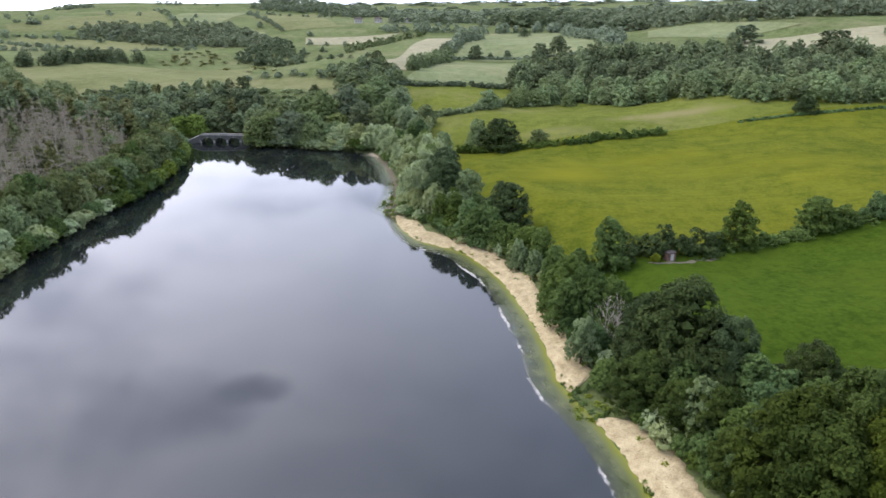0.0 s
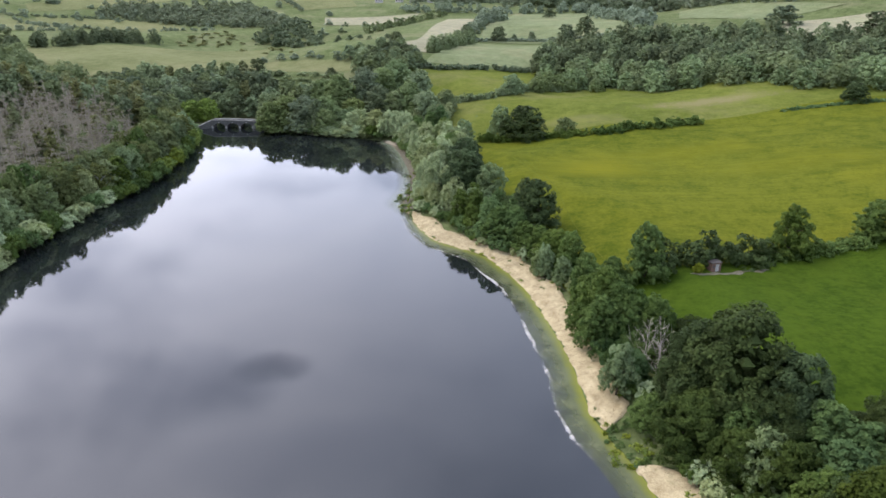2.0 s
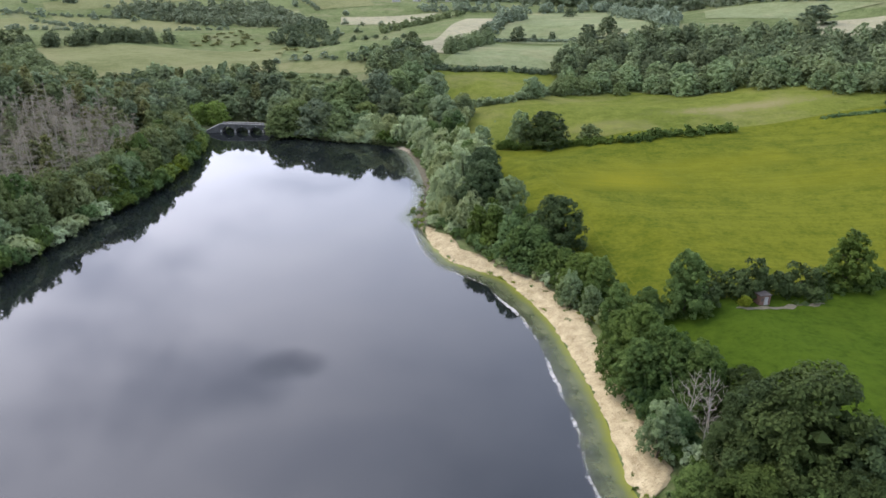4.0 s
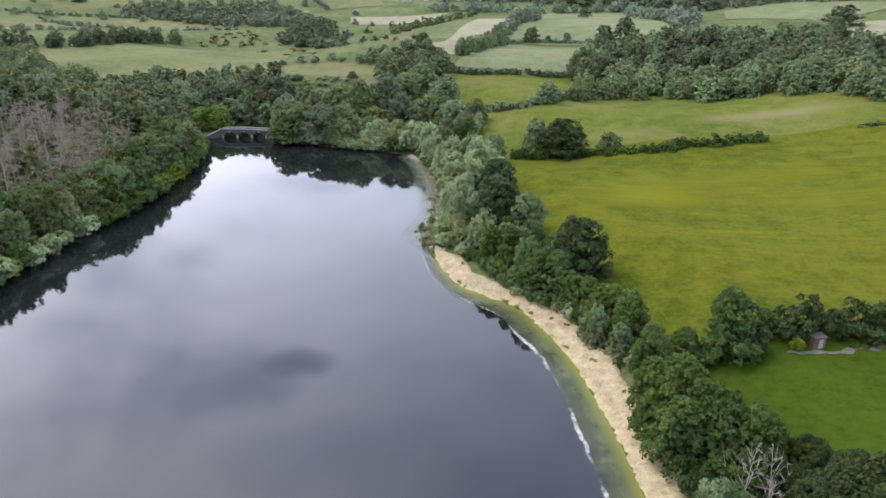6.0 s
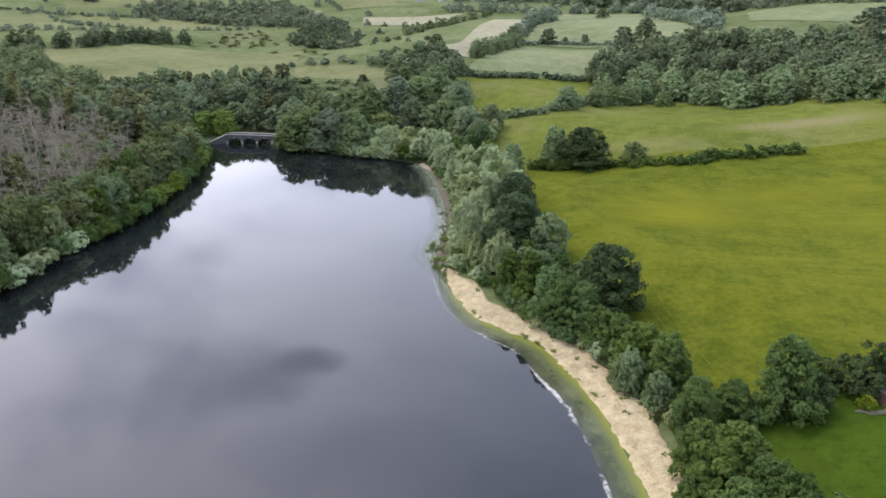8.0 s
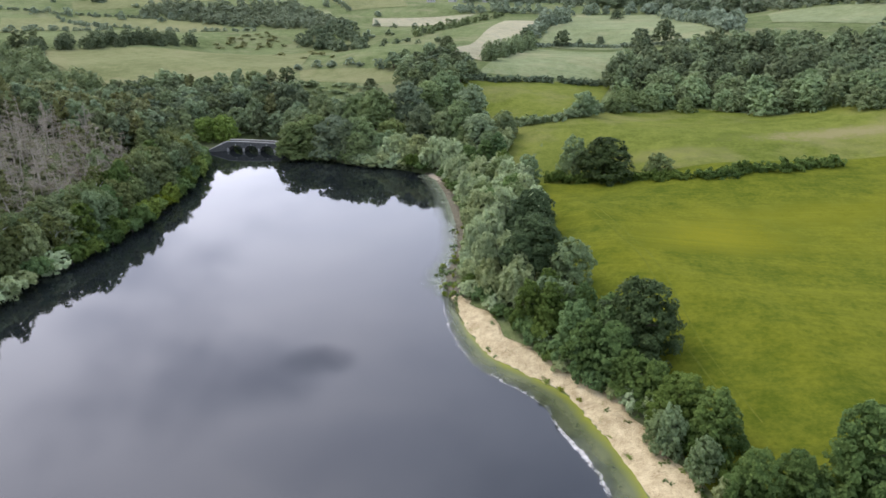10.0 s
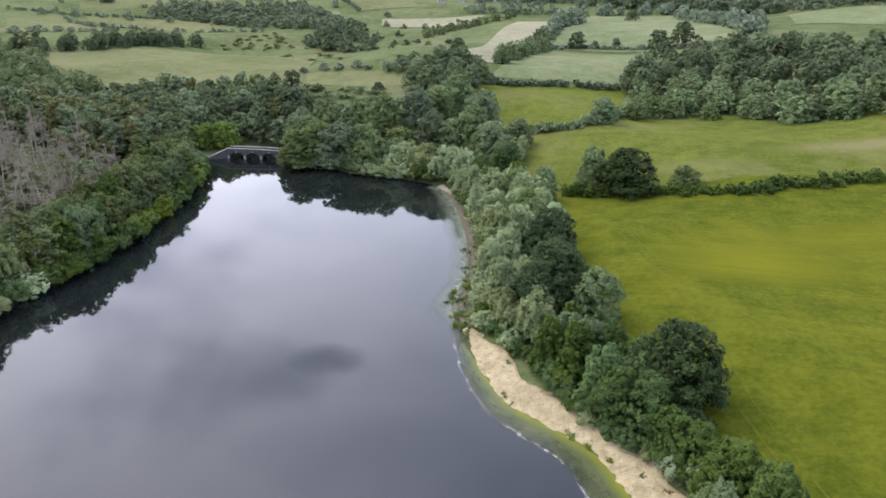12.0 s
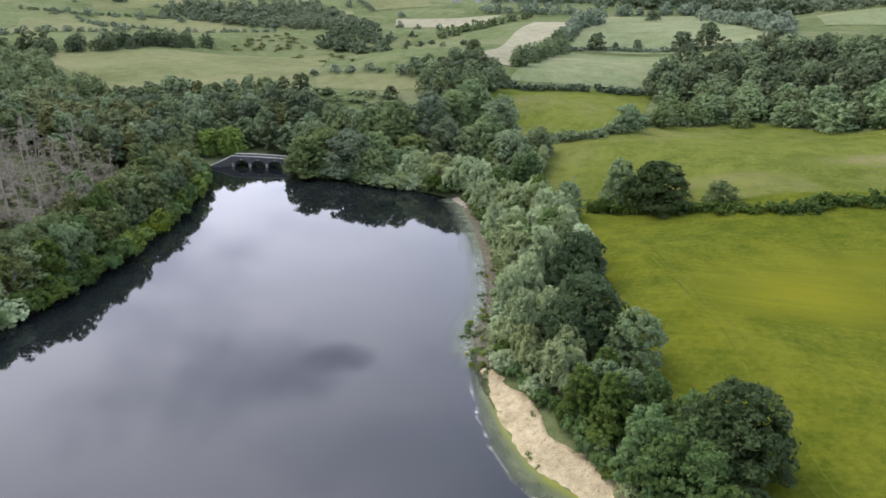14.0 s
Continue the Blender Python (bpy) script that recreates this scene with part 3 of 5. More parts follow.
def lobes_of(shape, rng, h, r, count):
    """Centres and half-axes of the boughs that make a crown."""
    c, s = np.zeros((count, 3)), np.zeros((count, 3))
    for i in range(count):
        a = i * 2.39996 + rng.normal() * 0.25
        even = (i + rng.uniform(0.1, 0.9)) / count
        if shape == "plume":
            out = r * 0.72 * math.sqrt(rng.uniform(0, 1))
            top = h * (0.95 - 0.4 * (out / r) ** 1.5) * rng.uniform(0.75, 1.0)
            c[i] = out * math.cos(a), out * math.sin(a), (top - 0.16 * h) * rng.uniform(0.45, 1.0)
            s[i] = np.array([0.25, 0.25, 0.0]) * r + np.array([0, 0, 0.17 * h])
        elif shape == "dome":
            z = even
            ring = math.sqrt(1 - z ** 1.7) * rng.uniform(0.74, 1.04)
            c[i] = r * 0.76 * ring * math.cos(a), r * 0.76 * ring * math.sin(a), h * (0.1 + 0.72 * z)
            s[i] = np.array([0.32, 0.32, 0.27]) * r * rng.uniform(0.8, 1.2)
        elif shape == "ovate":
            z = even
            ring = (1 - z) ** 0.5 * rng.uniform(0.7, 1.05)
            c[i] = r * 0.74 * ring * math.cos(a), r * 0.74 * ring * math.sin(a), h * (0.08 + 0.78 * z)
            s[i] = np.array([0.34, 0.34, 0.34]) * r * (1.12 - 0.35 * z) * rng.uniform(0.8, 1.15)
        elif shape == "spire":
            z = (i + 0.5) / count
            out = r * (1 - z) ** 0.75 * 0.7 * rng.uniform(0.5, 1.1)
            c[i] = out * math.cos(a), out * math.sin(a), h * (0.14 + 0.8 * z)
            s[i] = np.array([0.42, 0.42, 0.3]) * r * (1.15 - 0.6 * z)
        elif shape == "low":
            out = r * 0.7 * math.sqrt(rng.uniform(0, 1))
            c[i] = out * math.cos(a), out * math.sin(a), h * rng.uniform(0.3, 0.72) * (1.1 - 0.5 * out / r)
            s[i] = np.array([0.36, 0.36, 0.3]) * r * rng.uniform(0.8, 1.2)
        else:
            z = 2 * even - 1
            ring = math.sqrt(max(0.0, 1 - z * z)) if z > 0 else 1 - 0.45 * z * z
            pull = rng.uniform(0.75, 1.0)
            wide = 0.66 if shape == "round" else 0.6
            c[i] = r * wide * ring * pull * math.cos(a), r * wide * ring * pull * math.sin(a), h * (0.46 + 0.38 * z * pull)
            s[i] = np.array([0.37, 0.37, 0.32]) * r * rng.uniform(0.7, 1.2)
    return c, s


def crown_arrays(shape, seed, h, r, lobes, leaves, leaf, fine=True):
    """A crown: boughs, tufts of leaves on every bough, and a leaf spray for each triangle."""
    rng = np.random.default_rng(seed)
    c, s = lobes_of(shape, rng, h, r, lobes)
    s = s * 1.14
    tufts = 9 if fine else 6
    verts, faces, base = [], [], 0
    for i in range(lobes):
        verts.append(c[i] + ROUGH_V * s[i] * 0.38 * rng.uniform(0.85, 1.1, (6, 1)))
        faces += [tuple(k + base for k in f) for f in ROUGH_F]
        base += 6
    heart = (0.18, 0.24) if shape in ("plume", "spire", "low") else (0.25, 0.2)
    verts.append(ROUGH_V * (heart[0] * r, heart[0] * r, heart[1] * h) + (0, 0, 0.36 * h))
    faces += [tuple(k + base for k in f) for f in ROUGH_F]
    base += 6
    # tufts stand on the boughs, mostly above and outside
    out = rng.normal(size=(lobes, tufts, 3)) + np.array([0, 0, 0.45])
    out /= np.linalg.norm(out, axis=2)[..., None]
    tuft_c = (c[:, None] + out * s[:, None] * rng.uniform(0.5, 0.88, (lobes, tufts, 1))).reshape(-1, 3)
    tuft_s = (s[:, None] * rng.uniform(0.34, 0.56, (lobes, tufts, 1))).reshape(-1, 3)
    out = out.reshape(-1, 3)
    area = tuft_s[:, 0] * tuft_s[:, 2]
    pick = rng.choice(len(area), leaves * 2, p=area / area.sum())
    d = rng.normal(size=(leaves * 2, 3)) * 0.8 + out[pick] * 0.7 + np.array([0, 0, 0.4])
    d /= np.linalg.norm(d, axis=1)[:, None]
    p = tuft_c[pick] + d * tuft_s[pick] * rng.uniform(0.55, 1.12, (leaves * 2, 1))
    depth = np.min(np.linalg.norm((p[:, None] - c[None]) / s[None], axis=2), axis=1)
    keep = np.where((depth > 0.62) & (p[:, 2] > 0.02 * h))[0][:leaves]
    p, d = p[keep], d[keep]
    m = len(p)
    nrm = d + np.array([0, 0, 0.5]) + rng.normal(size=(m, 3)) * 0.4
    nrm /= np.linalg.norm(nrm, axis=1)[:, None]
    ref = rng.normal(size=(m, 3))
    if shape == "plume":
        ref = ref * 0.5 + np.array([0, 0, 1.2])
    t1 = np.cross(nrm, np.cross(ref, nrm))
    t1 /= np.linalg.norm(t1, axis=1)[:, None] + 1e-9
    t2 = np.cross(nrm, t1)
    size = leaf * rng.uniform(0.6, 1.45, (m, 1))
    long, wide = (1.3, 0.4) if shape == "plume" else (1.0, 0.62)
    spray = np.stack([p + t1 * size * long - nrm * size * 0.2, p - t1 * size * 0.55 + t2 * size * wide, p - t1 * size * 0.55 - t2 * size * wide], 1)
    verts.append(spray.reshape(-1, 3))
    k = base + np.arange(m * 3).reshape(m, 3)
    faces += [tuple(row) for row in k.tolist()]
    return np.concatenate(verts), faces


def tube(verts, faces, points, radii, sides=5):
    """Adds a tapered tube along points to the lists."""
    base = len(verts)
    points = [np.array(p, float) for p in points]
    for i, (p, rad) in enumerate(zip(points, radii)):
        d = points[min(i + 1, len(points) - 1)] - points[max(i - 1, 0)]
        d /= np.linalg.norm(d) + 1e-9
        u = np.cross(d, (0.3, 0.9, 0.1))
        u /= np.linalg.norm(u) + 1e-9
        w = np.cross(d, u)
        for j in range(sides):
            a = 2 * math.pi * j / sides
            verts.append(tuple(p + rad * (u * math.cos(a) + w * math.sin(a))))
    for i in range(len(points) - 1):
        for j in range(sides):
            a, b = base + i * sides + j, base + i * sides + (j + 1) % sides
            faces.append((a, b, b + sides, a + sides))


def trunk_arrays(seed, h, r, shape):
    rng = np.random.default_rng(seed + 500)
    verts, faces = [], []
    thick = 0.028 * h
    top = h * (0.9 if shape == "spire" else 0.62)
    pts = [np.array([rng.normal() * 0.02 * h * f, rng.normal() * 0.02 * h * f, top * f - 0.4]) for f in np.linspace(0, 1, 5)]
    tube(verts, faces, pts, np.linspace(thick, thick * 0.3, 5), 6)
    for _ in range(5):
        a, f = rng.uniform(0, 2 * math.pi), rng.uniform(0.3, 0.8)
        s = pts[0] * (1 - f) + pts[-1] * f
        e = s + np.array([math.cos(a) * r * 0.6, math.sin(a) * r * 0.6, h * 0.16])
        tube(verts, faces, [s, (s + e) / 2 + (0, 0, 0.03 * h), e], [thick * 0.4, thick * 0.25, thick * 0.08], 4)
    return np.array(verts), faces


PARK = []


def make_tree(name, shape, seed, h, r, lobes, leaves, leaf, leaf_mat, bark, label, category, fine=True):
    """A tree of its kind with trunk and crown, to be copied."""
    root = new(name)
    tagged(root, label, category)
    v, f = crown_arrays(shape, seed, h, r, lobes, leaves, leaf, fine)
    part("crown", mesh_of("crown", v, f, leaf_mat), None, root)
    v, f = trunk_arrays(seed, h, r, shape)
    part("trunk", mesh_of("trunk", v, f, bark, smooth=True), None, root)
    root["tall"], root["wide"] = h, 2 * r
    PARK.append(root)
    return root


USED = set()
rng_plant = np.random.default_rng(11)


def plant(kinds, x, y, h, w, group="", label="", sink=0.0):
    """Puts one of the kinds at x, y with that height and breadth."""
    proto = kinds[int(rng_plant.integers(len(kinds)))]
    kh, kw = proto["tall"], proto["wide"]
    turn = rng_plant.uniform(0, 360)
    m = pose(x, y, max(height_at(x, y), -0.3) - sink, rng_plant.normal() * 2.0, rng_plant.normal() * 2.0, turn) @ Matrix.Diagonal((w / kw, w / kw, h / kh, 1))
    ob = copy_thing(proto, m)
    return tagged(ob, label, group=group)


LABEL_BROAD = "leafy green alder tree on the lake bank"
BROAD_NEAR = [make_tree("sycamore", "dome", 20 + i, 12.0, 5.0, 36, 19000, 0.21, LEAF_SYCAMORE, BARK, "large leafy green broadleaf tree near the water", "tree") for i in range(3)]
BROAD = [make_tree("alder", ("ovate", "dome", "ovate", "ovate")[i], 30 + i, 10.0, 3.9, 30, 7400, 0.23, LEAF_BROAD, BARK, LABEL_BROAD, "tree") for i in range(4)]
BROAD_FAR = [make_tree("alder", ("round", "dome", "ovate")[i], 36 + i, 10.0, 3.9, 22, 3000, 0.36, (LEAF_WEST, LEAF_BROAD, LEAF_WEST)[i], BARK, LABEL_BROAD, "tree") for i in range(3)]
HEADTREE = [make_tree("tree", "dome", 240 + i, 16.0, 6.5, 42, 5600, 0.46, (LEAF_HEAD, LEAF_WOOD, LEAF_OAK, LEAF_HEAD, LEAF_PALE)[i], BARK, "tall leafy tree at the head of the lake", "tree") for i in range(5)]
LIGHT = [make_tree("tree", "dome", 250 + i, 10.0, 5.0, 30, 3600, 0.36, LEAF_LIGHT, BARK, "rounded light green tree beside the bridge", "tree") for i in range(2)]
DARK = [make_tree("oak", "dome", 40 + i, 13.0, 5.5, 40, 11000, 0.26, LEAF_DARK, BARK, "dark green oak tree with a dense crown", "tree") for i in range(3)]
DARK_NEAR = [make_tree("oak", "dome", 45 + i, 13.0, 5.5, 44, 20000, 0.2, LEAF_DARK, BARK, "dark green oak tree with a dense crown", "tree") for i in range(2)]
WILLOW = [make_tree("willow", "plume", 50 + i, 11.0, 4.5, 44, 4800, 0.36, LEAF_SAGE, BARK, "sage green willow tree at the water's edge", "tree") for i in range(3)]
PALE = [make_tree("whitebeam", "dome", 60 + i, 8.0, 3.4, 24, 4600, 0.23, LEAF_PALE, BARK, "pale grey-green rounded tree on the bank", "tree") for i in range(2)]
SALLOW = [make_tree("bush", "low", 70 + i, 5.0, 3.2, 14, 1700, 0.3, LEAF_YELLOW, BARK, "yellow-green sallow bush overhanging the water", "bush") for i in range(3)]
SAGEBUSH = [make_tree("bush", "low", 76 + i, 5.0, 3.2, 14, 1700, 0.3, LEAF_SAGE, BARK, "grey-green willow bush overhanging the water", "bush") for i in range(2)]
GREENBUSH = [make_tree("bush", "low", 80 + i, 4.0, 3.0, 12, 1500, 0.28, LEAF_BROAD, BARK, "green bush filling the gaps between trees", "bush") for i in range(3)]
LARCH = [make_tree("larch", "spire", 85 + i, 15.0, 3.6, 22, 1300, 0.55, LEAF_LARCH, BARK, "dull green larch tree on the wooded slope", "tree", False) for i in range(3)]
WOOD = [make_tree("tree", "dome", 90 + i, 13.0, 4.8, 20, 1300, 0.62, LEAF_WOOD, BARK, "green woodland tree in a dense stand", "tree", False) for i in range(4)]
WOODDARK = [make_tree("tree", "dome", 96 + i, 14.0, 5.2, 20, 1300, 0.64, LEAF_OAK, BARK, "dark green woodland tree behind the bridge", "tree", False) for i in range(2)]
WEED = [make_tree("weed_clump", "low", 110 + i, 1.0, 1.0, 5, 160, 0.16, (LEAF_YELLOW, LEAF_BROAD)[i], BARK, "low green weed clump growing on reed litter", "weed", False) for i in range(2)]
BIRCH = [make_tree("birch", "tall", 100 + i, 11.0, 3.0, 14, 1100, 0.26, LEAF_WEST, BARK_WHITE, "slender birch tree with a pale trunk", "tree") for i in range(2)]


def make_dead(seed, h, spread, twigs, rise=(-0.25, 0.45), mat=None):
    """A bare standing tree: leaning trunk, limbs and a haze of twigs."""
    rng = np.random.default_rng(seed)
    root = tagged(new("dead_tree"), "bare grey dead tree with broken twigs", "tree")
    tv, tf, wv, wf = [], [], [], []
    lean = (rng.normal(size=2) * 0.12 + ((-0.16, 0.0) if mat is None else (0.0, 0.0))) * h
    pts = [np.array([lean[0] * f * f, lean[1] * f * f, h * f - 0.3]) for f in np.linspace(0, 1, 6)]
    thick = 1.0 if mat is None else 0.5
    tube(tv, tf, pts, np.linspace(0.2, 0.05, 6) * thick, 5)
    for i in range(16):
        f = rng.uniform(0.25, 0.97)
        s = pts[0] * (1 - f) + pts[-1] * f + np.array([0, 0, 0.0])
        s[:2] = lean * f * f
        a = rng.uniform(0, 2 * math.pi)
        reach = spread * rng.uniform(0.5, 1.0) * (1.15 - f)
        e = s + np.array([math.cos(a) * reach, math.sin(a) * reach, reach * rng.uniform(*rise)])
        mid = (s + e) / 2 + rng.normal(size=3) * 0.12
        tube(wv, wf, [s, mid, e], np.array([0.06, 0.04, 0.015]) * thick, 4)
        for _ in range(twigs):
            g = rng.uniform(0.3, 1.0)
            o = s * (1 - g) + e * g
            d = rng.normal(size=3) * 0.34 * reach + (e - s) * 0.3
            side = np.cross(d, rng.normal(size=3))
            side = side / (np.linalg.norm(side) + 1e-9) * 0.035
            k = len(wv)
            wv += [tuple(o - side), tuple(o + side), tuple(o + d)]
            wf.append((k, k + 1, k + 2))
    part("trunk", mesh_of("trunk", np.array(tv), tf, mat or DEAD_WOOD, smooth=True), None, root)
    part("bare_crown", mesh_of("bare_crown", np.array(wv), wf, mat or DEAD_WOOD), None, root)
    root["tall"], root["wide"] = h, 2 * spread
    PARK.append(root)
    return root


SNAG = [make_dead(220 + i, 10.0, 3.4, 6, (0.7, 1.6), SNAG_WOOD) for i in range(2)]
DEAD = [make_dead(200 + i, 11.0, 3.8, 34, (-0.2, 0.25)) for i in range(6)]

# ---- east bank: x, y, height, breadth ----
EAST_NEAR = [(33.5, 52.2, 16.1, 11.2), (39.6, 51.5, 17.0, 12.0), (33.3, 56.0, 11.8, 8.6), (31.4, 58.2, 8.2, 6.4), (39.1, 46.8, 17.3, 10.7), (34.6, 47.8, 15.4, 11.0),
             (33.6, 49.2, 11.6, 8.4), (25.6, 74.2, 8.6, 8.4), (28.6, 68.6, 8.0, 7.0), (31.9, 64.6, 9.0, 7.1)]
EAST_BROAD = [(20.0, 96.9, 9.8, 7.7), (24.0, 96.0, 8.9, 7.7), (18.6, 102.5, 6.8, 5.8), (22.0, 79.0, 5.0, 5.0), (1.9, 149.9, 9.4, 7.4),
              (5.2, 143.8, 10.2, 7.9), (-1.2, 152.8, 8.6, 6.1), (9.4, 139.6, 9.8, 7.5), (11.6, 135.2, 7.6, 6.0), (9.2, 143.0, 9.6, 7.4), (5.9, 141.3, 9.2, 6.5),
              (13.6, 132.4, 7.4, 5.3), (16.8, 129.6, 7.8, 7.0), (19.9, 124.8, 8.7, 6.6), (20.9, 115.1, 8.6, 6.0), (25.1, 116.9, 6.2, 5.0)]
EAST_BROAD_B = [(20.8, 102.9, 11.7, 9.0), (22.6, 98.8, 10.4, 6.8), (24.4, 96.6, 10.3, 6.6), (19.5, 108.5, 7.8, 5.9), (26.6, 93.2, 10.5, 6.7), (6.5, 151, 8, 6),
                (10, 148, 8, 6), (2, 156, 8, 6), (22, 88, 6, 6), (22.5, 93, 5, 5)]
EAST_DARK = [(31.3, 78.0, 16.1, 14.1), (35.6, 72.7, 12.4, 9.1), (27.4, 80.5, 13.7, 9.2), (43.1, 67.4, 10.0, 7.9), (14.3, 143.2, 13.6, 12.0), (0.6, 166.6, 13.4, 12.4),
             (0.3, 186.7, 12.1, 10.7), (33.1, 70.6, 9.6, 7.6)]
EAST_WILLOW = [(-5.4, 162.5, 7.5, 6.6), (-2.6, 159.8, 10.4, 7.2), (-7.6, 169.5, 11.2, 6.0), (-7.4, 166.4, 8.4, 5.5), (-1.5, 163.4, 9.3, 5.2), (-10.1, 195.9, 11.6, 10.8),
               (-5.4, 194.9, 12.5, 9.1), (-13.3, 213.7, 11.8, 10.0), (-7.7, 185.9, 12.3, 7.5), (-17.6, 232.4, 12.4, 9.3), (-12.0, 226.9, 11.3, 9.5), (-25.9, 253.5, 11.6, 11.9),
               (-39.6, 262.0, 10.9, 9.4), (-20.2, 245.2, 12.5, 10.0), (-33.1, 258.8, 11.0, 9.2), (-1.6, 208.8, 11.2, 8.9), (-5.0, 216.9, 12.4, 7.1), (-10.4, 182.8, 11.2, 5.6),
               (-8, 175, 10, 6), (-4, 176, 9, 6), (-10, 204, 10, 8)]
EAST_PALE = [(6.2, 160.8, 10.7, 8.0), (20.3, 86.2, 8.5, 4.9), (15.3, 124.4, 7.3, 3.5), (17.8, 120.3, 6.3, 3.8), (2.2, 147.5, 3.2, 2.7), (4.7, 152.9, 7.9, 6.1),
             (2.2, 155.3, 8.1, 5.6), (14.6, 126.2, 5.5, 4.0), (30.4, 66.5, 9.4, 5.7)]
for row in EAST_NEAR:
    plant(BROAD_NEAR, *row, group="trees on the east bank")
for x, y, h, w in EAST_BROAD + EAST_BROAD_B:
    plant(BROAD, x + (1.3 if y > 132 else 0.4), y, h, w, group="trees on the east bank")
for row in EAST_DARK:
    plant(DARK_NEAR if row[1] < 90 else DARK, *row, group="trees on the east bank")
for row in EAST_WILLOW:
    plant(WILLOW, *row, group="willows on the east bank")
for row in EAST_PALE:
    plant(PALE, *row, group="trees on the east bank")
for x, y, h in ((24.4, 89.8, 9.5), (26.2, 87.8, 10.0), (25.2, 86.6, 8.0)):
    plant(SNAG, x, y, h, 5.5, "dead trees on the east bank", "bleached dead tree with upright bare limbs")
for row in ((27.5, 116, 3.5, 4.5), (24.0, 109.5, 4, 4), (23, 106, 5, 5), (11.5, 139.5, 5, 4), (30.5, 62, 5, 5), (31, 84, 5, 5)):
    plant(GREENBUSH, *row, group="bushes on the east bank")

BACK_OF_LITTER = [(30.2, 56), (27.4, 62), (25.2, 68), (23.6, 76), (21.6, 86.7), (19.6, 92), (18.8, 106), (19.2, 112), (18.8, 118), (16.0, 125), (13.7, 131.5), (9.7, 136.5), (4.9, 141.5), (-0.4, 149.5), (-5.5, 158), (-8.5, 164)]
for y in np.arange(56, 164, 2.1):
    back_x = float(np.interp(y, [p[1] for p in BACK_OF_LITTER], [p[0] for p in BACK_OF_LITTER]))
    plant(GREENBUSH + GREENBUSH + SAGEBUSH[:1], back_x + rng_plant.uniform(0.9, 2.2) - (1.3 if y > 134 else 0.3), y + rng_plant.uniform(-0.6, 0.6), rng_plant.uniform(2.2, 4.2), rng_plant.uniform(3.0, 4.4), group="bushes on the east bank")

for x, y in scatter([(-13, 200), (-5, 192), (2, 196), (0, 226), (-5, 232), (-7, 264), (-24, 270), (-20, 248), (-13, 226)], 5.6, 33):
    plant(WILLOW + BROAD + PALE, x, y, rng_plant.uniform(7, 11), rng_plant.uniform(6.5, 9), group="trees on the east bank", label="leafy tree behind the waterside willows")
for y in np.arange(166, 250, 3.4):
    shore_x = float(np.interp(y, [p[1] for p in SHORE_R], [p[0] for p in SHORE_R]))
    plant(SAGEBUSH + SAGEBUSH + GREENBUSH, shore_x + 3.2 + rng_plant.uniform(0, 1.5), y, rng_plant.uniform(2.5, 5), rng_plant.uniform(4, 6), group="bushes on the east bank")

for x, y, h, w in ((37, 69, 9, 8), (39.5, 66, 8, 8), (36, 63, 9, 8), (33, 60, 9, 8), (41, 62, 9, 8), (38.5, 74, 7, 7), (37, 78, 6, 6), (31, 72, 8, 7), (29.5, 76, 8, 7), (45, 58, 11, 9)):
    plant(BROAD, x, y, h, w, group="trees on the east bank")
for x, y, h, w in ((33, 87, 8, 7), (31, 91, 7, 7), (40.5, 70, 6, 6)):
    plant(DARK_NEAR, x, y, h, w, group="trees on the east bank")
for x, y, w in ((17.6, 112, 1.2), (19.2, 98, 1.4), (20.4, 92, 1.1), (14.5, 120, 1.3), (9.5, 133, 1.2), (21.0, 86, 1.6), (24.0, 68, 1.8), (25.6, 63, 1.4), (20.8, 76, 2.2), (18.6, 104, 0.9)):
    plant(WEED, x, y, 0.6, w, group="weed clumps on the reed litter", label="low green weed clump growing on reed litter", sink=0.05)

rng_weed = np.random.default_rng(77)
beach = shore_between(56, 160, 0.8)
for _ in range(44):
    i = int(rng_weed.integers(1, len(beach) - 1))
    tan = beach[i + 1] - beach[i - 1]
    nrm = np.array([tan[1], -tan[0]]) / np.linalg.norm(tan)
    q = beach[i] + nrm * (rng_weed.uniform(0.1, 0.9) if rng_weed.uniform() < 0.4 else rng_weed.uniform(3.2, 5.6))
    plant(WEED, q[0], q[1], rng_weed.uniform(0.3, 0.7), rng_weed.uniform(0.6, 1.7), group="weed clumps on the reed litter", label="low green weed clump growing on reed litter", sink=0.05)

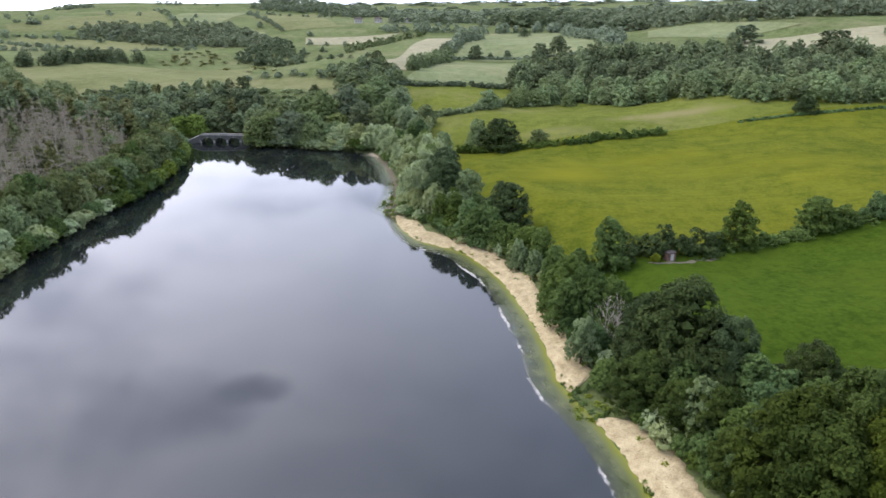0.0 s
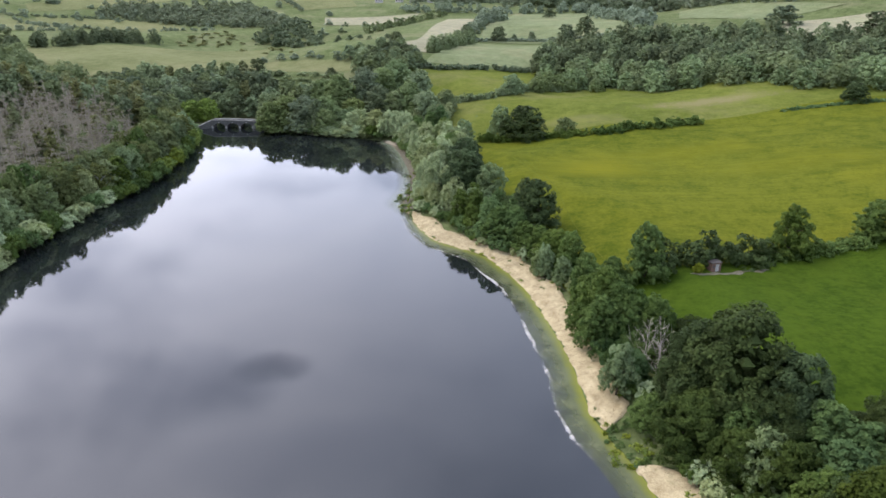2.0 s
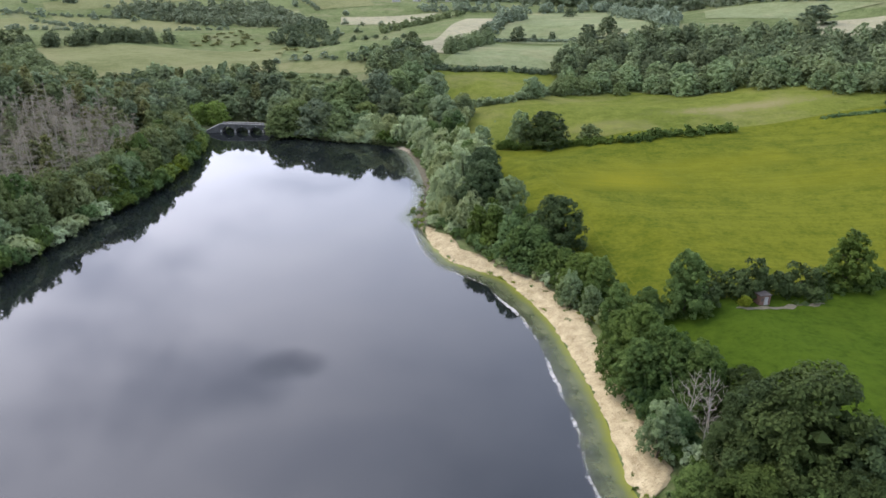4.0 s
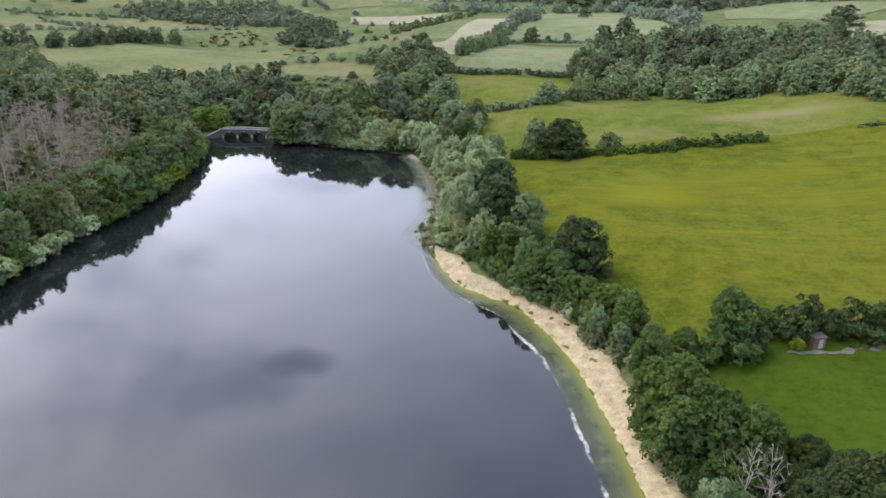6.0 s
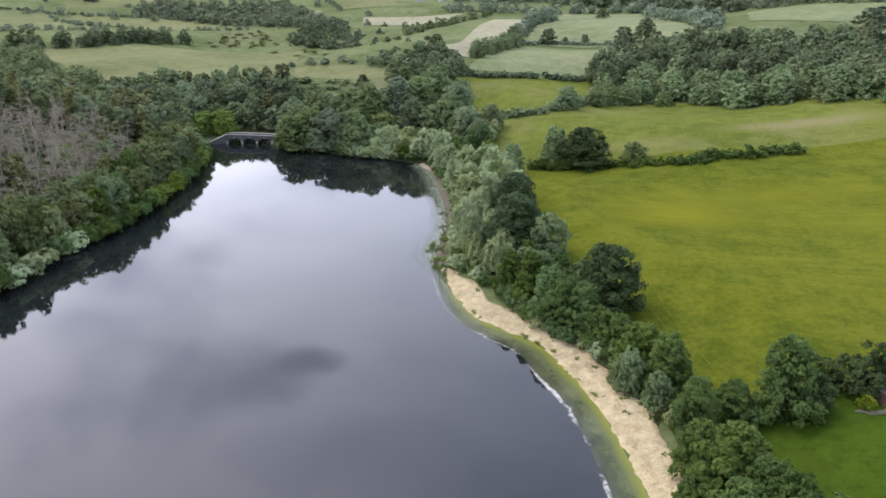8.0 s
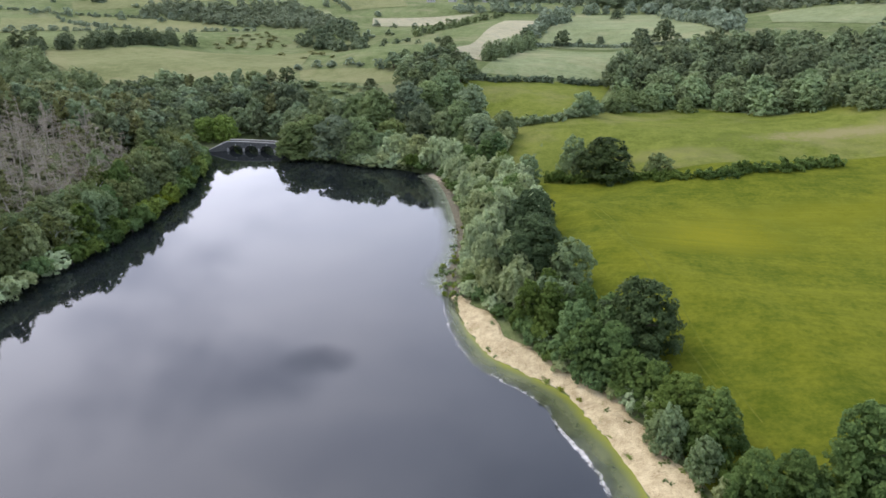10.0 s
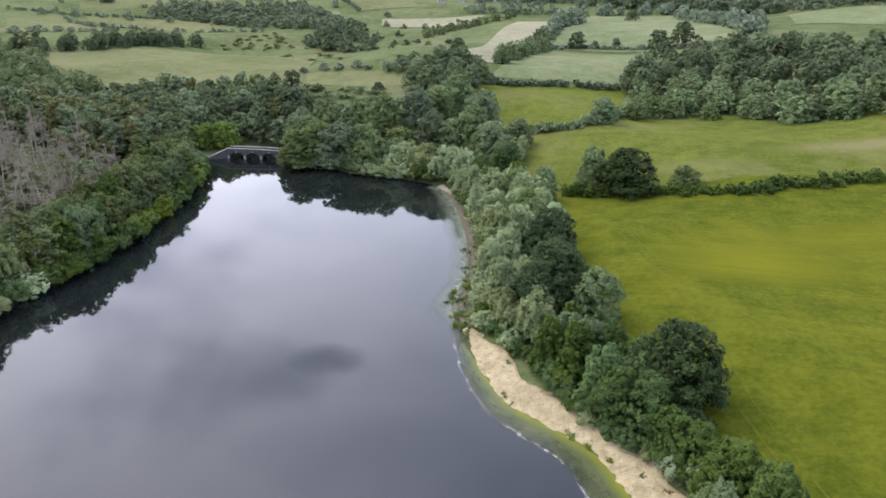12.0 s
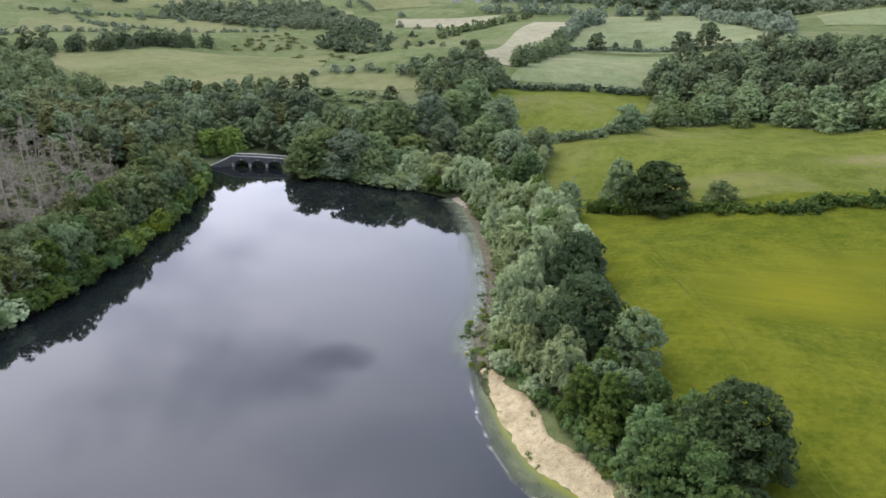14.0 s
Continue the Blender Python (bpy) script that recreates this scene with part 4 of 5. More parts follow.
def build_stones():
    """Stones and drift strewn along the muddy water's edge."""
    rng = np.random.default_rng(91)
    edge = shore_between(164, 206, 0.5)
    verts, faces = [], []
    for _ in range(620):
        i = int(rng.integers(1, len(edge) - 1))
        tan = edge[i + 1] - edge[i - 1]
        nrm = np.array([tan[1], -tan[0]]) / np.linalg.norm(tan)
        q = edge[i] + nrm * (rng.uniform(-0.7, 2.8) + rng.normal() * 0.3)
        size = rng.uniform(0.08, 0.3) * (1.8 if rng.uniform() < 0.08 else 1.0)
        k = len(verts)
        z = max(height_at(q[0], q[1]), -0.04) + 0.06
        verts += [tuple(np.array([q[0], q[1], z]) + v * size * (1, 1, 0.55) * rng.uniform(0.7, 1.3, 3)) for v in ROUGH_V]
        faces += [tuple(j + k for j in f) for f in ROUGH_F]
    tagged(new("shore_stones", mesh_of("shore_stones", np.array(verts), faces, EARTH)), "brown stones and drift along a muddy edge", "stones", kind="stuff")
    for _ in range(46):
        i = int(rng.integers(1, len(edge) - 1))
        q = edge[i] + np.array([rng.uniform(-1.6, 2.6), rng.normal() * 0.4])
        plant(WEED, q[0], q[1], rng.uniform(0.4, 1.1), rng.uniform(0.7, 2.0), group="weed clumps on the muddy margin", label="low green weed clump at the muddy water's edge", sink=0.05)
    for _ in range(26):
        plant(WEED, rng.uniform(17.5, 22.5), rng.uniform(73, 80.5), rng.uniform(0.3, 0.8), rng.uniform(0.8, 1.9), group="weed clumps on the reed litter", label="low green weed clump between two reed beds", sink=0.05)


build_stones()

# ---- hedgerows in the fields ----
HEDGE_TREES = [(31.4, 116.5, 11.0, 8.0), (58.8, 124.8, 10.3, 8.4), (77.1, 129.9, 8.1, 8.7), (82.1, 128.7, 5.3, 6.8), (89.2, 130.0, 6.2, 5.7)]
for row in HEDGE_TREES:
    plant(BROAD, *row, group="hedgerow trees", label="leafy green tree standing in a field hedge")
for row in ((20.4, 234.2, 12.2, 15.5), (128.8, 236.4, 6.9, 8.3)):
    plant(DARK, *row, group="hedgerow trees", label="dark green oak standing in a field hedge")
for row in ((12.5, 237.7, 11.8, 8.6), (34.1, 232.6, 5.6, 7.6)):
    plant(PALE, *row, group="hedgerow trees", label="light green tree standing in a field hedge")


def hedge(path, h, w, mat, leaf, density, label, seed):
    """An uneven hedge along a line of points: foliage and stems."""
    rng = np.random.default_rng(seed)
    p = np.array(path, float)
    s = np.concatenate([[0], np.cumsum(np.linalg.norm(np.diff(p, axis=0), axis=1))])
    at = np.arange(0, s[-1], w * 0.45)
    x, y = np.interp(at, s, p[:, 0]), np.interp(at, s, p[:, 1])
    root = tagged(new("hedge"), label, "hedge")
    verts, faces, base, sv, sf = [], [], 0, [], []
    for i in range(len(at)):
        hh = h * rng.uniform(0.6, 1.3)
        v, f = crown_arrays("low", seed * 100 + i, hh, w * rng.uniform(0.55, 0.85), 6, density, leaf, False)
        q = np.array([x[i] + rng.normal() * 0.2 * w, y[i] + rng.normal() * 0.2 * w, 0])
        q[2] = height_at(q[0], q[1]) - 0.2 * hh
        verts.append(v + q)
        faces += [tuple(k + base for k in g) for g in f]
        base += len(v)
        tube(sv, sf, [q + (0, 0, 0), q + (0.1, 0.1, 0.6 * hh)], [0.09, 0.04], 4)
    tagged(part("foliage", mesh_of("foliage", np.concatenate(verts), faces, mat), None, root), kind="stuff")
    tagged(part("stems", mesh_of("stems", np.array(sv), sf, BARK), None, root), kind="stuff")
    return root


hedge([(26, 117.5), (30, 116.5), (35, 115.8)], 3.6, 3.0, LEAF_BROAD, 0.26, 420, "green hedge at the corner of the pasture", 1)
hedge([(35, 118.6), (39, 120.2), (46, 122.0), (53, 123.4)], 8.6, 5.0, LEAF_DARK, 0.3, 900, "tall dark hedge behind a small brick hut", 2)
hedge([(53, 123), (65, 126), (79, 129), (100, 132)], 4.0, 3.4, LEAF_BROAD, 0.27, 400, "long green field hedge between two pastures", 3)
hedge([(5, 231), (19, 233), (41, 223)], 4.2, 3.6, LEAF_BROAD, 0.36, 320, "uneven green hedge below a dark oak", 4)
hedge([(43, 222), (61, 226), (77, 232)], 4.4, 3.8, LEAF_BROAD, 0.36, 320, "thick green hedge ending in the open meadow", 5)
hedge([(107, 235), (124, 234), (160, 237)], 1.3, 2.0, LEAF_BROAD, 0.5, 50, "low broken hedge along a field bank", 6)
hedge([(-4, 279), (9, 281), (18, 290), (30, 311), (41, 313)], 4.5, 4.0, LEAF_WOOD, 0.6, 150, "tall green hedge between meadows", 7)
hedge([(-26, 347), (-6, 349), (12, 354)], 4.6, 4.4, LEAF_OAK, 0.7, 120, "green hedge along a small meadow", 8)
hedge([(17, 355), (38, 364)], 3.8, 4.2, LEAF_OAK, 0.7, 120, "short green hedge between fields", 9)
hedge([(1, 470), (25, 477), (63, 454), (73, 448), (104, 418)], 2.6, 4.0, LEAF_HAZED, 1.0, 50, "low green hedge below a pale pasture", 10)


# ---- hut by the hedge ----
def box(bm, x0, y0, z0, x1, y1, z1, bevel=0.0):
    v = [bm.verts.new(p) for p in ((x0, y0, z0), (x1, y0, z0), (x1, y1, z0), (x0, y1, z0), (x0, y0, z1), (x1, y0, z1), (x1, y1, z1), (x0, y1, z1))]
    fs = [bm.faces.new([v[i] for i in f]) for f in ((3, 2, 1, 0), (4, 5, 6, 7), (0, 1, 5, 4), (1, 2, 6, 5), (2, 3, 7, 6), (3, 0, 4, 7))]
    if bevel:
        edges = list({e for f in fs for e in f.edges})
        bmesh.ops.bevel(bm, geom=edges, offset=bevel, segments=1, affect="EDGES")


def build_hut(x, y, turn):
    root = tagged(new("hut"), "small brown brick field hut with a pale door", "hut")
    root.matrix_basis = pose(x, y, height_at(x, y) + 0.3, 0, 0, turn) @ Matrix.Diagonal((0.78, 0.78, 0.8, 1))
    bm = bmesh.new()
    box(bm, -1.15, -0.9, 0, 1.15, 0.9, 2.0, 0.02)
    part("wall", bm, BRICK, root)
    bm = bmesh.new()
    box(bm, -1.3, -1.05, 2.0, 1.3, 1.05, 2.16, 0.03)
    part("roof", bm, FELT, root, "flat grey felted roof slab")
    bm = bmesh.new()
    box(bm, -0.2, -0.96, 0.1, 0.62, -0.9, 1.75, 0.01)
    door = part("door", bm, PAINT, root, "weathered white plank door")
    bm = bmesh.new()
    box(bm, 0.48, -1.0, 0.85, 0.54, -0.96, 1.0)
    part("handle", bm, STONE, door)
    bm = bmesh.new()
    box(bm, -0.9, -0.95, 0.9, -0.4, -0.9, 1.5, 0.01)
    part("window", bm, FELT, root, "small dark boarded window")


build_hut(43.2, 117.7, 14)
plant(SALLOW, 40.2, 116.4, 2.2, 2.6, label="small yellow-green bush beside the brick hut")
path = np.column_stack([np.linspace(38.5, 53, 40), 115.2 + 3.6 * np.linspace(0, 1, 40) ** 1.2])
tagged(strip("worn_ground", path, [wavy(path, -0.25, 1.1, 0.5, 4), np.zeros(40) + 0.1, wavy(path, 0.45, 1.1, 0.5, 6)], (0.36, 0.39, 0.36), EARTH, True), "bare trodden earth beside the hut", "bare ground", kind="structure")


# ---- bridge ----
def build_bridge():
    root = tagged(new("bridge"), "old grey stone bridge with three arches over the inlet", "bridge")
    root.matrix_basis = pose(-93, 276.2, 0, 0, 0, 0)
    spans = [(-5.5, 5.0), (0.0, 5.0), (5.5, 5.0)]
    spring, rise, front, back = 0.1, 2.0, -1.6, 2.2
    x0, x1 = -8.8, 18.0

    def deck(x):
        return 2.5 - 0.02 * (x + 2) - 0.002 * (x - 1) ** 2

    def under(x):
        for c, w in spans:
            u = (x - c) / (w / 2)
            if abs(u) < 1:
                return spring + rise * math.sqrt(1 - u * u)
        return -2.0
    xs = sorted(set([x0, x1] + [c + w / 2 * math.sin(a) for c, w in spans for a in np.linspace(-math.pi / 2, math.pi / 2, 19)] + list(np.linspace(x0, x1, 31))))
    bm = bmesh.new()
    for a, b in zip(xs, xs[1:]):
        mid = (a + b) / 2
        la, lb = (under(a), under(b)) if under(mid) > -1 else (-2.0, -2.0)
        if under(mid) > -1:
            la, lb = max(la, spring), max(lb, spring)
        p = [bm.verts.new(q) for q in ((a, front, la), (b, front, lb), (b, front, deck(b)), (a, front, deck(a)), (a, back, la), (b, back, lb), (b, back, deck(b)), (a, back, deck(a)))]
        for f in ((0, 1, 2, 3), (5, 4, 7, 6), (3, 2, 6, 7), (1, 0, 4, 5)):
            bm.faces.new([p[i] for i in f])
    for c, w in spans:
        for s in (-1, 1):
            x = c + s * w / 2
            q = [bm.verts.new(v) for v in ((x, front, -2), (x, back, -2), (x, back, spring), (x, front, spring))]
            bm.faces.new(q)
    bmesh.ops.recalc_face_normals(bm, faces=bm.faces[:])
    part("masonry", bm, STONE, root)

    def band(y0, y1, z0, z1, name, mat, label):
        bm = bmesh.new()
        pts = np.linspace(x0, x1, 26)
        for a, b in zip(pts, pts[1:]):
            v = [bm.verts.new(q) for q in ((a, y0, deck(a) + z0), (b, y0, deck(b) + z0), (b, y1, deck(b) + z0), (a, y1, deck(a) + z0),
                                           (a, y0, deck(a) + z1), (b, y0, deck(b) + z1), (b, y1, deck(b) + z1), (a, y1, deck(a) + z1))]
            for f in ((3, 2, 1, 0), (4, 5, 6, 7), (0, 1, 5, 4), (2, 3, 7, 6)):
                bm.faces.new([v[i] for i in f])
        bmesh.ops.remove_doubles(bm, verts=bm.verts[:], dist=0.001)
        part(name, bm, mat, root, label)
    band(front - 0.05, front + 0.4, -0.25, 0.75, "parapet", STONE, "")
    band(back - 0.4, back + 0.05, -0.25, 0.75, "parapet", STONE, "")
    band(front - 0.12, front + 0.47, 0.75, 0.93, "coping", STONE_PALE, "pale coping stones on the parapet")
    band(back - 0.47, back + 0.12, 0.75, 0.93, "coping", STONE_PALE, "pale coping stones on the parapet")
    band(front + 0.4, back - 0.4, -0.05, 0.03, "roadway", SAND, "pale gravel roadway")
    # ring stones round each arch
    for c, w in spans:
        for i in range(15):
            a0, a1 = math.pi * i / 15 + 0.015, math.pi * (i + 1) / 15 - 0.015
            bm = bmesh.new()
            ring = []
            for r in (0.0, 0.42):
                for a in (a0, a1):
                    for y in (front - 0.07, front + 0.2):
                        ring.append(bm.verts.new((c - math.cos(a) * (w / 2 + r), y, spring + math.sin(a) * (rise + r))))
            bmesh.ops.convex_hull(bm, input=ring)
            part("ring_stone", bm, STONE_PALE if i == 7 else STONE, root)
    # cutwaters between the arches
    for x in (-8.3, -2.75, 2.75, 8.25):
        bm = bmesh.new()
        lo = [bm.verts.new(q) for q in ((x - 0.42, front, -2), (x + 0.42, front, -2), (x, front - 0.9, -2))]
        hi = [bm.verts.new(q) for q in ((x - 0.42, front, 1.1), (x + 0.42, front, 1.1), (x, front - 0.55, 0.9))]
        bm.faces.new(hi)
        for i in range(3):
            bm.faces.new((lo[i], lo[(i + 1) % 3], hi[(i + 1) % 3], hi[i]))
        bmesh.ops.recalc_face_normals(bm, faces=bm.faces[:])
        part("cutwater", bm, STONE_PALE, root, "weathered pale cutwater stone")
    # wing wall down to the shore
    bm = bmesh.new()
    a, b = np.array([x0, front]), np.array([x0 - 6.0, front - 2.6])
    for i in range(8):
        p, q = a + (b - a) * i / 8, a + (b - a) * (i + 1) / 8
        za, zb = 3.0 - 2.7 * i / 8, 3.0 - 2.7 * (i + 1) / 8
        nrm = np.array([0.57, -0.82]) * 0.5
        v = [bm.verts.new(s) for s in ((*p, -1.0), (*q, -1.0), (*(q - nrm), -1.0), (*(p - nrm), -1.0), (*p, za), (*q, zb), (*(q - nrm), zb), (*(p - nrm), za))]
        for f in ((4, 5, 6, 7), (0, 1, 5, 4), (2, 3, 7, 6), (1, 2, 6, 5)):
            bm.faces.new([v[k] for k in f])
    bmesh.ops.recalc_face_normals(bm, faces=bm.faces[:])
    wing = part("wing_wall", bm, STONE, root, "pale sloping wing wall")
    bm = bmesh.new()
    for i in range(8):
        p, q = a + (b - a) * i / 8, a + (b - a) * (i + 1) / 8
        za, zb = 3.0 - 2.7 * i / 8, 3.0 - 2.7 * (i + 1) / 8
        nrm = np.array([0.57, -0.82])
        v = [bm.verts.new(k) for k in ((*(p + nrm * 0.08), za), (*(q + nrm * 0.08), zb), (*(q - nrm * 0.58), zb), (*(p - nrm * 0.58), za), (*(p + nrm * 0.08), za + 0.2), (*(q + nrm * 0.08), zb + 0.2), (*(q - nrm * 0.58), zb + 0.2), (*(p - nrm * 0.58), za + 0.2))]
        for f in ((4, 5, 6, 7), (0, 1, 5, 4), (2, 3, 7, 6), (1, 2, 6, 5), (3, 0, 4, 7)):
            bm.faces.new([v[k] for k in f])
    part("coping", bm, STONE_PALE, wing, "pale coping stones down the wing wall")


build_bridge()

# ---- head of the lake ----
HEAD = [(-74.1, 266.9, 16.5, 14.0), (-61.2, 267.9, 17.9, 17.0), (-53.2, 266.1, 15.8, 12.7), (-71.0, 275.5, 16.2, 14.3), (-52.5, 261.7, 11.4, 10.7), (-46.2, 264.7, 9.5, 9.0),
        (-67.4, 266.3, 10.3, 8.6), (-42.8, 270.5, 12.0, 12.0), (-33.0, 272.2, 16.1, 13.0), (-21.4, 270.4, 16.8, 12.8), (-13.6, 259.8, 13.2, 13.5), (-26.1, 268.0, 12.8, 11.2)]
HEAD_B = [(-19.4, 288.6, 14.7, 14.0), (-6.9, 267.9, 9.3, 9.4), (-51.1, 284.2, 15.7, 14.0), (-41.2, 290.2, 15.0, 14.3), (-56.0, 263.6, 13.4, 9.3), (-35.5, 302.1, 13.8, 13.1),
          (-29.9, 312.8, 14.3, 13.6), (-42.9, 266.5, 9.0, 9.0), (-59.4, 288.4, 13.4, 10.8)]
for row in HEAD[:10]:
    plant(HEADTREE, row[0], row[1], row[2] * (0.78 if row[0] < -58 else 0.88), row[3], group="trees at the head of the lake", label="tall leafy tree at the head of the lake")
for row in HEAD[10:] + HEAD_B:
    plant(HEADTREE, *row, group="trees at the head of the lake", label="leafy tree behind the willows")
for i in range(17):
    f = i / 16
    plant(SAGEBUSH + SAGEBUSH + GREENBUSH, -31 - 48 * f, float(np.interp(f, [0, 0.25, 0.45, 0.7, 1], [253.5, 258, 260, 266, 275])), rng_plant.uniform(3.5, 6), rng_plant.uniform(6, 8), group="bushes at the head of the lake")
for x, y, h, w in ((-36, 259.5, 9.5, 8), (-43, 262, 9, 8), (-49, 264, 7.5, 8)):
    plant(WILLOW, x, y, h, w, group="willows at the head of the lake")
for x, y, h, w in ((-47, 257.6, 3.5, 6), (-52, 259.6, 3.5, 6), (-43.5, 257, 3, 5), (-66, 269.5, 6, 8), (-51, 265.5, 5.5, 8), (-58, 268, 6, 8), (-46, 262.5, 5, 7), (-76, 273, 6, 8), (-39, 259.5, 5, 7), (-62, 268.5, 5, 7), (-71, 271, 5, 8)):
    plant(SAGEBUSH, x, y, h, w, group="bushes at the head of the lake")
for x, y, h, w in ((-112.6, 282.5, 9.0, 9.5), (-106.0, 284.0, 10.4, 10.0)):
    plant(LIGHT, x, y, h, w, group="trees beside the bridge")


for x, y in scatter([(-178, 335), (-142, 342), (-100, 336), (-86, 322), (-88, 300), (-104, 300), (-112, 294), (-118, 286), (-116, 272), (-124, 264), (-150, 290)], 7.0, 5):
    plant(WOODDARK + WOODDARK + WOOD + LARCH[:1], x, y, rng_plant.uniform(10, 12.5), rng_plant.uniform(8, 11), group="trees of the wood behind the bridge")
for x, y in scatter([(-84, 282), (-62, 288), (-64, 300), (-86, 312)], 7.0, 6):
    plant(WOOD, x, y, rng_plant.uniform(10, 14), rng_plant.uniform(8, 10), group="trees of the wood behind the bridge")
for x, y in scatter([(-55, 346), (-42, 322), (-30, 328), (-20, 352), (-24, 370), (-45, 378), (-61, 368), (-56, 360)], 6.4, 7):
    plant(WOOD + WOODDARK, x, y, rng_plant.uniform(7, 11), rng_plant.uniform(7, 10), group="trees on the knoll")

# ---- west bank ----
WEST_REST = []


for x, y, h, w in ((-106, 297, 11, 10), (-98, 297, 11, 10), (-90, 296, 11, 10), (-82, 289, 11, 10), (-113, 294, 10, 9), (-121, 286, 11, 10), (-121, 276, 9, 9), (-77, 283, 12, 10)):
    plant(WOODDARK + WOOD, x, y, h, w, group="trees of the wood behind the bridge")
for x, y in ((-116, 277), (-112, 270), (-115, 266)):
    plant(GREENBUSH, x, y, 3.2, 5.0, group="bushes beside the bridge", label="green bush beside the stone bridge")


def west_shore(y):
    p = np.array(SHORE_L[::-1] + [(-97.8, 244), (-107, 266)], float)
    return float(np.interp(y, p[:, 1], p[:, 0]))


y = 60.0
while y < 262:
    x = west_shore(y)
    kinds = SAGEBUSH + GREENBUSH + SALLOW[:1] if y < 172 else (SALLOW if 198 < y < 216 else GREENBUSH + GREENBUSH + SALLOW[:1])
    if 172 < y < 190 and rng_plant.uniform() < 0.5:
        kinds = GREENBUSH
    plant(kinds, x + 0.6 + rng_plant.uniform(-0.8, 0.8), y, rng_plant.uniform(4, 6.5), rng_plant.uniform(5.5, 7.5), group="bushes along the west shore")
    if rng_plant.uniform() < 0.75:
        plant(BROAD_FAR + BROAD_FAR + BIRCH + PALE if y > 172 else BROAD_FAR + PALE + WILLOW, x - 3.6 + rng_plant.uniform(-1, 1), y + 1, rng_plant.uniform(9.5, 12.5), rng_plant.uniform(6.5, 8.5), group="trees along the west shore", label="green tree leaning over the west shore")
    if 108 < y < 258:
        plant(BROAD_FAR + BIRCH + PALE if y > 150 else BROAD_FAR + BROAD_FAR + PALE, x - 8.5 + rng_plant.uniform(-1.5, 1.5), y + 2, rng_plant.uniform(10, 14), rng_plant.uniform(6.5, 8.5), group="trees along the west shore", label="green tree on the west bank below dead wood")
    y += rng_plant.uniform(3.2, 4.6)
for x, y, h in ((-96.5, 170, 11), (-95.5, 184, 12.5), (-94.5, 197, 12), (-100, 178, 11), (-97, 206, 10), (-98, 160, 11)):
    plant(BIRCH, x, y, h, 5.5, "birches on the west bank")
for x, y, h, w in ((-99, 170, 8, 9), (-103, 226, 10, 9), (-106, 236, 11, 10), (-104, 218, 9, 8), (-110, 250, 11, 10), (-112, 242, 11, 9), (-116, 258, 11, 10), (-105, 150, 9, 8), (-104, 138, 9, 8), (-102, 126, 9, 8)):
    plant(BROAD_FAR, x, y, h, w, "trees on the west bank", "green broadleaf tree on the west bank")
for x, y in scatter([(-104, 118), (-104, 160), (-103, 205), (-107, 224), (-118, 240), (-131, 238), (-138, 215), (-141, 170), (-136, 118)], 4.6, 8):
    if rng_plant.uniform() < 0.16 or y > 228 and rng_plant.uniform() < 0.4:
        plant(LARCH + LARCH + WOOD[:1], x, y, rng_plant.uniform(6, 12), rng_plant.uniform(5, 7.5), "trees of the west wood", "thin living larch among the dead trees")
        continue
    plant(DEAD, x, y, rng_plant.uniform(8, 13.5), rng_plant.uniform(6, 9), "dead trees on the west slope", "bare grey dead tree on the wooded slope")
plant(SNAG, -97.5, 211, 11.5, 7.0, "dead trees on the west slope", "whitened dead tree beside the water")
for x, y in scatter([(-118, 60), (-134, 118), (-140, 125), (-142, 175), (-138, 220), (-130, 240), (-112, 240), (-109, 262), (-116, 274), (-150, 292), (-200, 320), (-240, 260), (-230, 120), (-190, 40)], 5.9, 9):
    if x < -165 or y < 110:
        WEST_REST.append((x, y))
        continue
    plant(LARCH + LARCH + WOOD if x < -128 else WOOD + WOODDARK + LARCH[:1], x, y, rng_plant.uniform(10.5, 13.5), rng_plant.uniform(7, 9.5), "trees of the west wood")

# ---- field trees ----
for x, y, h, w in ((65, 454, 11, 13), (75, 444, 15, 14), (194, 442, 13, 21), (198, 349, 14, 20), (74, 622, 9, 12), (23, 474, 11, 11), (1, 478, 11, 10), (45, 473, 6, 6), (33, 474, 5, 5), (-64, 336, 5, 6), (-39, 404, 8, 9)):
    plant(WOODDARK, x, y, h, w, "field trees", "dark tree standing alone at a field edge")
plant(PALE, 20, 291, 9, 10, "field trees", "thin pale tree standing in a hedge")


# ---- far woods, belts and hedges ----
FAR_PROTO = [crown_arrays(("dome", "round", "ovate", "dome", "low")[i], 300 + i, 10.0, 5.0, 9, 190, 1.05, False) for i in range(5)]
WOOD_PROTO = [crown_arrays("dome", 320 + i, 10.0, 5.0, 20, 820, 0.58, True) for i in range(5)]
LOW_PROTO = [crown_arrays("low", 340 + i, 10.0, 5.0, 6, 110, 1.2, False) for i in range(5)]
LARCH_PROTO = [crown_arrays("spire", 330 + i, 10.0, 5.0, 14, 420, 0.8, False) for i in range(5)]


